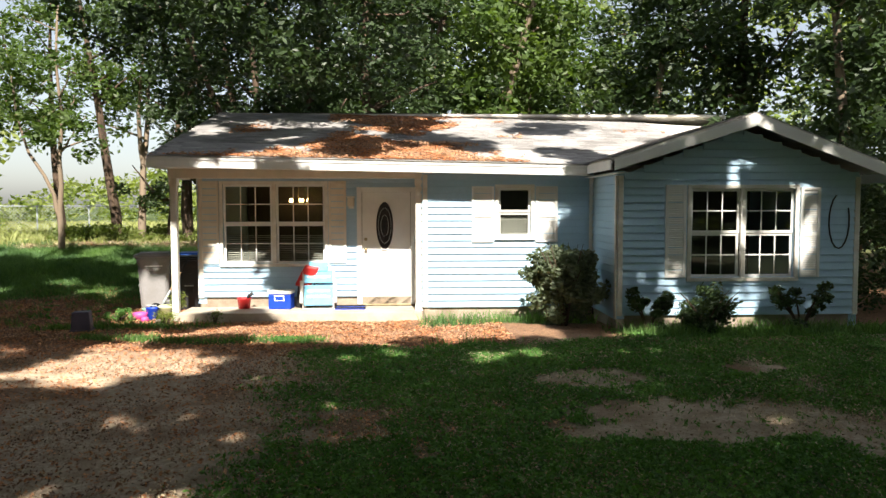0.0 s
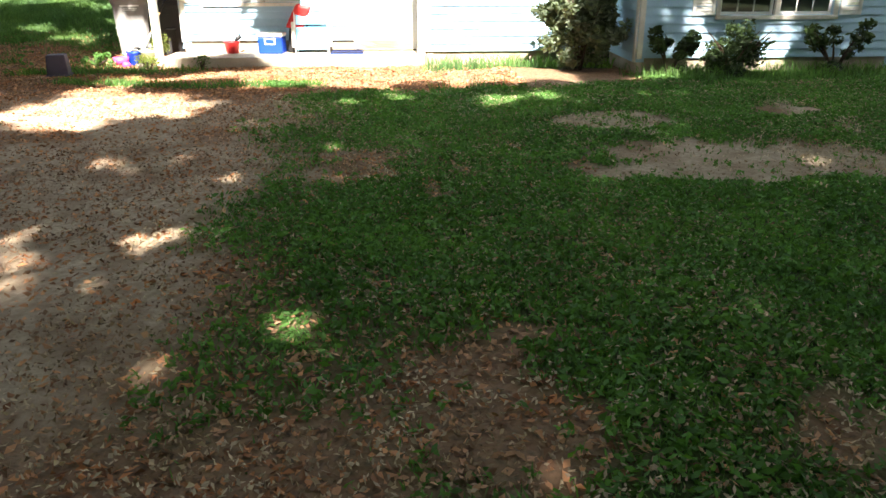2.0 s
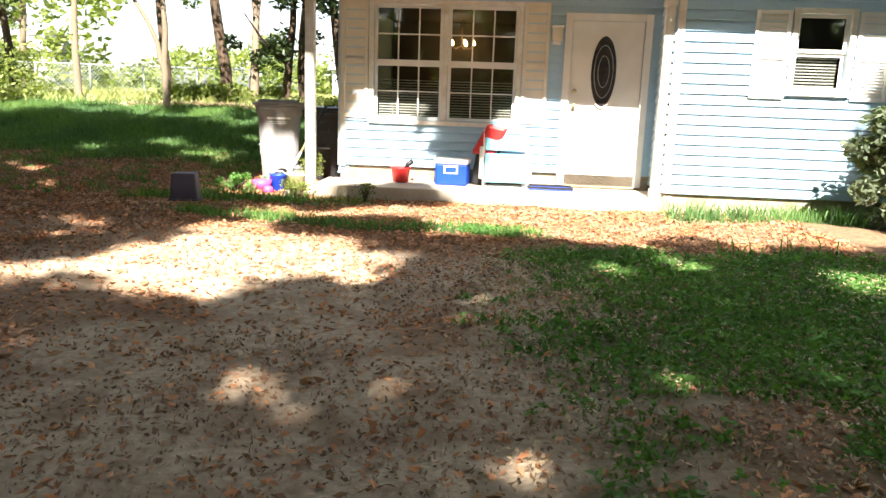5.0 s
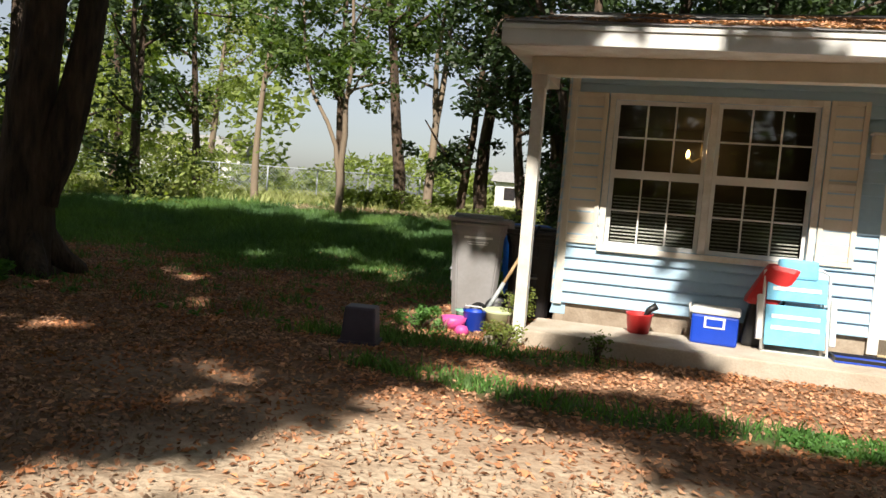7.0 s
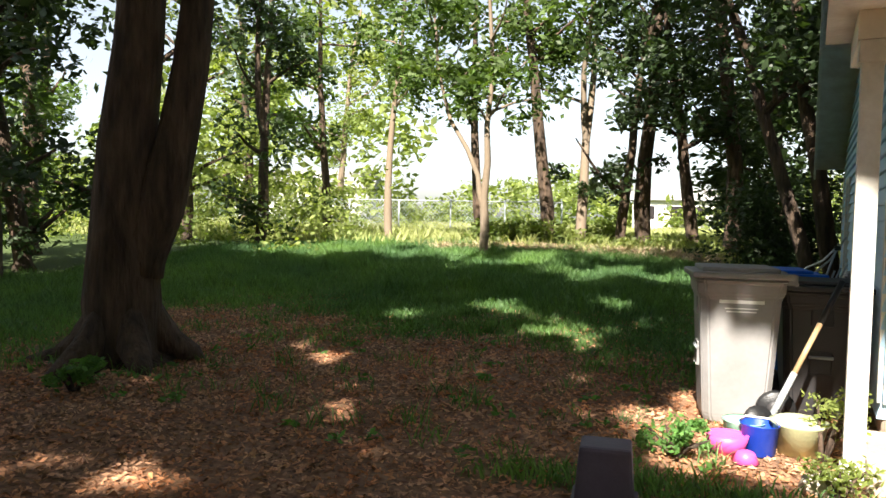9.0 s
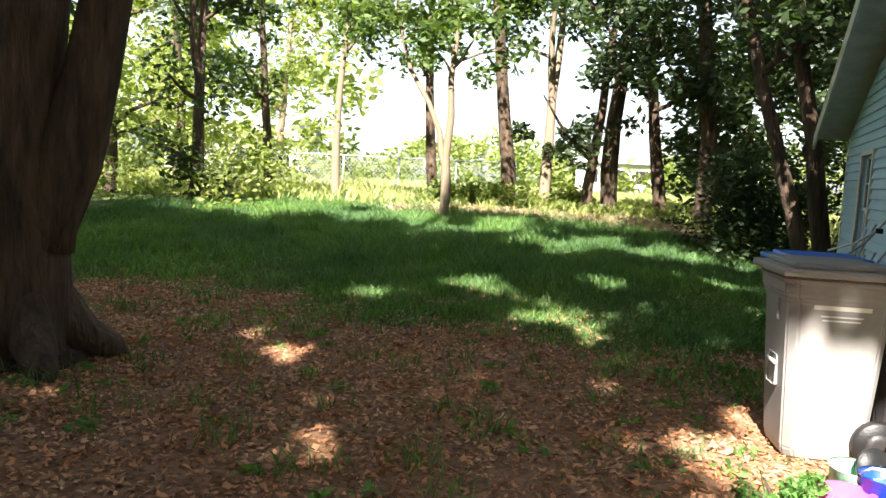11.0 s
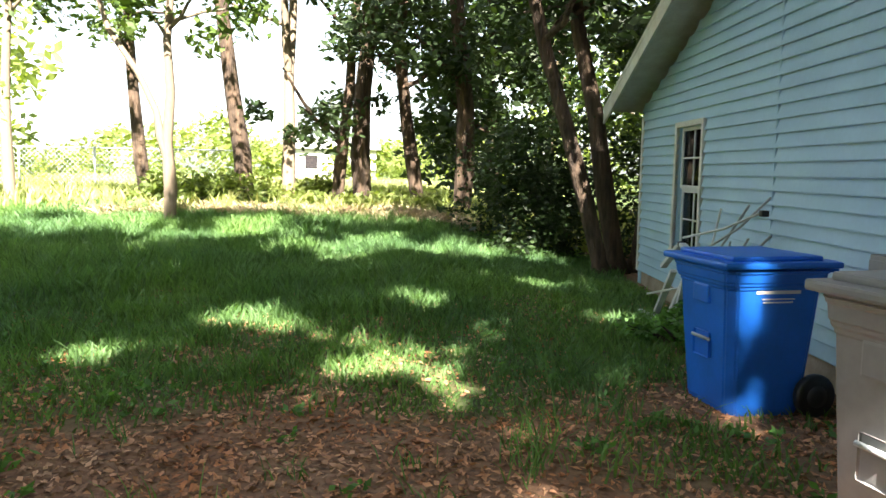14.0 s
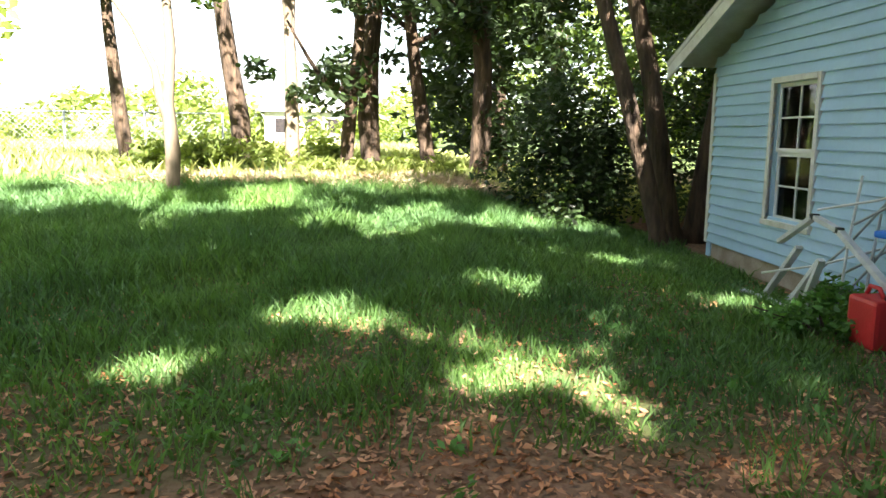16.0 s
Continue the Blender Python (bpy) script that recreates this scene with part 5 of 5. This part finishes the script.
def toys():
    def at(x, y):
        return float(G(x, y))
    t = thing("toy_bucket", pose(-0.5, 0.38, at(-0.5, 0.38)), "bright blue plastic sand bucket among toys", "toy")
    part("pail", lathe([(0.085, 0), (0.095, 0.01), (0.115, 0.19), (0.125, 0.2), (0.108, 0.19), (0.085, 0.03)], 18), BLUE, t)
    part("pail_handle", tube([(-0.115, 0, 0.19), (-0.08, -0.08, 0.25), (0.08, -0.08, 0.25), (0.115, 0, 0.19)], 0.007), WHITE, t)
    t = thing("toy_ball", pose(-0.68, 0.27, at(-0.68, 0.27)), "pink plastic toy bowl on the ground", "toy")
    part("bowl", lathe([(0.06, 0), (0.11, 0.05), (0.13, 0.13), (0.115, 0.13), (0.05, 0.03)], 18), PINK, t)
    t = thing("toy_tub", pose(-0.6, 0.52, at(-0.6, 0.52)), "mint green plastic toy tub", "toy")
    part("tub", lathe([(0.09, 0), (0.12, 0.02), (0.13, 0.16), (0.14, 0.17), (0.12, 0.16), (0.08, 0.03)], 18), MINT, t)
    t = thing("toy_ring", pose(-0.56, 0.15, at(-0.56, 0.15)), "small magenta toy mould on the ground", "toy")
    part("mould", lathe([(0.05, 0), (0.08, 0.01), (0.05, 0.07), (0.02, 0.08)], 12), PINK, t)
    t = thing("planter_lid", pose(-0.28, 0.5, at(-0.3, 0.5) + 0.18), "pale lime plastic sandbox lid leaning by the bin", "lid")
    part("shell", lathe([(0.12, -0.18), (0.16, 0.0), (0.18, 0.02), (0.13, 0.04), (0.05, 0.05)], 20), LIME, t)
    t = thing("white_stone", pose(-0.14, -0.18, at(-0.1, -0.2)), "pale broken stone at the post's foot", "stone")
    bm = bmesh.new()
    bmesh.ops.create_icosphere(bm, subdivisions=2, radius=0.11, matrix=Matrix.Translation((0, 0, 0.04)) @ Matrix.Diagonal((1.3, 0.8, 0.6, 1)))
    for v in bm.verts:
        v.co += Vector((random.gauss(0, 0.008), random.gauss(0, 0.008), random.gauss(0, 0.008)))
    part("rock", bm, CONCRETE, t)
    x, y = -1.14, -0.95
    t = thing("mauve_tub", pose(x, y, at(x, y), 0, 0, 12), "dull mauve square plastic tub turned upside down", "tub")
    bm = box(-0.15, 0.15, -0.13, 0.13, 0, 0.31, 0.02)
    for v in bm.verts:
        k = 1 - 0.16 * v.co.z / 0.31
        v.co.x, v.co.y = v.co.x * k, v.co.y * k
    part("shell", bm, MAUVE, t)
    part("rim", box(-0.165, 0.165, -0.145, 0.145, 0.0, 0.03, 0.008), MAUVE, t)


toys()


def shovel():
    s = thing("shovel", pose(0, 0, 0), "wooden-handled shovel leaning against the bin", "shovel")
    a, b = Vector((-0.5, 0.6, 0.05)), Vector((-0.06, 1.1, 1.05))
    part("handle", tube([a.lerp(b, 0.38), a.lerp(b, 0.72)], 0.018), WOODMAT, s)
    part("ferrule", tube([a.lerp(b, 0.1), a.lerp(b, 0.4)], [0.024, 0.021]), WIRE, s)
    part("grip", tube([a.lerp(b, 0.72), b], 0.02), BLACK, s)
    bm = lathe([(0.01, -0.012), (0.1, -0.008), (0.1, 0.008), (0.01, 0.012)], 18)
    bm.transform(Matrix.Translation(a + Vector((-0.02, 0, 0.1))) @ pose(0, 0, 0, 75, 0, 30))
    part("spoked_disc", bm, BLACK, s)


shovel()


def bent_frame():
    """A collapsed white metal rack lying against the side wall."""
    f = thing("metal_rack", pose(0, 0, 0.05), "collapsed white metal drying rack with bent flat bars", "drying rack")
    bars = (((-0.4, 6.33, 0.0), (-0.3, 5.35, 0.0)), ((-0.3, 6.11, 0.0), (-0.3, 5.6, 0.52)), ((-0.3, 5.92, 0.52), (-0.3, 5.42, 0.79)), ((-0.32, 5.66, 0.02), (-0.3, 5.28, 0.46)), ((-0.3, 5.5, 0.0), (-0.3, 5.27, 0.47)),
            ((-0.28, 5.11, 0.72), (-0.22, 4.53, 0.37)), ((-0.3, 5.38, 0.85), (0.0, 4.4, 1.15)), ((-0.5, 5.5, 0.0), (-0.1, 4.9, 0.01)), ((-0.25, 4.98, 0.78), (0.08, 4.5, 1.25)), ((-0.3, 5.42, 0.79), (-0.28, 5.11, 0.72)), ((-0.2, 5.3, 0.3), (0.1, 4.5, 0.95)), ((-0.3, 5.2, 0.02), (0.05, 4.8, 0.9)),
            ((-0.35, 5.75, 0.0), (0.02, 4.75, 1.18)), ((-0.3, 5.0, 0.1), (0.02, 5.35, 1.12)), ((-0.45, 5.9, 0.25), (-0.05, 4.95, 0.6)), ((-0.3, 4.7, 0.0), (0.0, 5.05, 0.85)))
    for i, (a, b) in enumerate(bars):
        a, b = Vector(a), Vector(b)
        d = (b - a)
        rot = d.to_track_quat("X", "Z").to_matrix().to_4x4()
        if i < 10 and i not in (6, 8):
            bm = box(0, d.length, -0.03, 0.03, -0.02, 0.02, 0.006)
        else:
            bm = tube([(0, 0, 0), (d.length * 0.5, 0.02, -0.03), (d.length, 0, 0)], 0.011, 6)
        bm.transform(Matrix.Translation(a) @ rot)
        part("bar", bm, ALU if i not in (8, 10, 11, 12, 15) else WIRE, f)
    for p in ((-0.3, 5.42, 0.79), (-0.28, 5.11, 0.72), (0.0, 4.42, 1.13)):
        part("joint", box(p[0] - 0.03, p[0] + 0.03, p[1] - 0.03, p[1] + 0.03, p[2] - 0.025, p[2] + 0.025, 0.01), BLACK, f, "black plastic joint")


bent_frame()


def gas_can():
    c = thing("gas_can", pose(-0.33, 4.5, 0.05), "red plastic fuel can beside the wall", "fuel can")
    part("body", box(-0.12, 0.12, -0.16, 0.16, 0, 0.34, 0.03), RED, c)
    part("spout", tube([(0, -0.1, 0.33), (0, -0.13, 0.42), (0, -0.2, 0.5)], [0.03, 0.02, 0.012]), BLACK, c)
    part("grip", tube([(0, -0.05, 0.34), (0, 0.0, 0.4), (0, 0.1, 0.4), (0, 0.13, 0.34)], 0.016), RED, c)


gas_can()

# ---- far background ----


def wire_fence():
    f = thing("wire_fence", Matrix.Identity(4), "grey chain-link fence at the end of the meadow", "fence")
    a, b = Vector((-27, 21, 0)), Vector((-9.0, 23.5, 0))
    n = 8
    for i in range(n + 1):
        p = a.lerp(b, i / n)
        z = float(G(p.x, p.y))
        part("post", tube([(p.x, p.y, z - 0.1), (p.x, p.y, z + 1.5)], 0.035, 8), WIRE, f)
    z = float(G(-20, 22))
    part("top_rail", tube([a + Vector((0, 0, z + 1.47)), b + Vector((0, 0, z + 1.47))], 0.025, 6), WIRE, f)
    V, F = [], []
    L, u = (b - a).length, (b - a).normalized()
    for k in range(int(L / 0.16) + 10):
        for s in (-1, 1):
            s0 = k * 0.16
            s1 = s0 + s * 1.4
            if not (0 <= s1 <= L and s0 <= L):
                continue
            p, q = a + u * s0 + Vector((0, 0, z + 0.05)), a + u * s1 + Vector((0, 0, z + 1.45))
            i = len(V)
            w = u * 0.006
            V += [p - w, p + w, q + w, q - w]
            F.append((i, i + 1, i + 2, i + 3))
    tagged(np_mesh("mesh", np.array([tuple(v) for v in V]), F, WIRE, f), kind="stuff")


wire_fence()


def far_house(x, y, w, d, h, turn):
    o = thing("far_house", pose(x, y, float(G(x, y)), 0, 0, turn), "distant low white house beyond the trees", "house", "far houses")
    part("wall", box(-w / 2, w / 2, -d / 2, d / 2, 0, h, 0), FARWALL, o)
    bm = bmesh.new()
    e = 0.4
    v = [bm.verts.new(p) for p in ((-w / 2 - e, -d / 2 - e, h), (w / 2 + e, -d / 2 - e, h), (w / 2 + e, d / 2 + e, h), (-w / 2 - e, d / 2 + e, h), (-w / 2 - e, 0, h + d * 0.2), (w / 2 + e, 0, h + d * 0.2))]
    for q in ((0, 1, 5, 4), (2, 3, 4, 5), (1, 2, 5), (3, 0, 4), (3, 2, 1, 0)):
        bm.faces.new([v[i] for i in q])
    part("roof", bm, FARROOF, o)
    for s in (-0.3, 0.05, 0.32):
        part("window", box(w * s - 0.5, w * s + 0.5, -d / 2 - 0.04, -d / 2 + 0.05, 0.9, 2.0, 0.01), LEADED, o)
    part("door", box(w * 0.18 - 0.45, w * 0.18 + 0.45, -d / 2 - 0.04, -d / 2 + 0.05, 0, 2.05, 0.01), FARWALL, o)


far_house(-11, 62, 6.5, 5, 2.5, 8)
far_house(-36, 44, 10, 7, 2.7, 25)
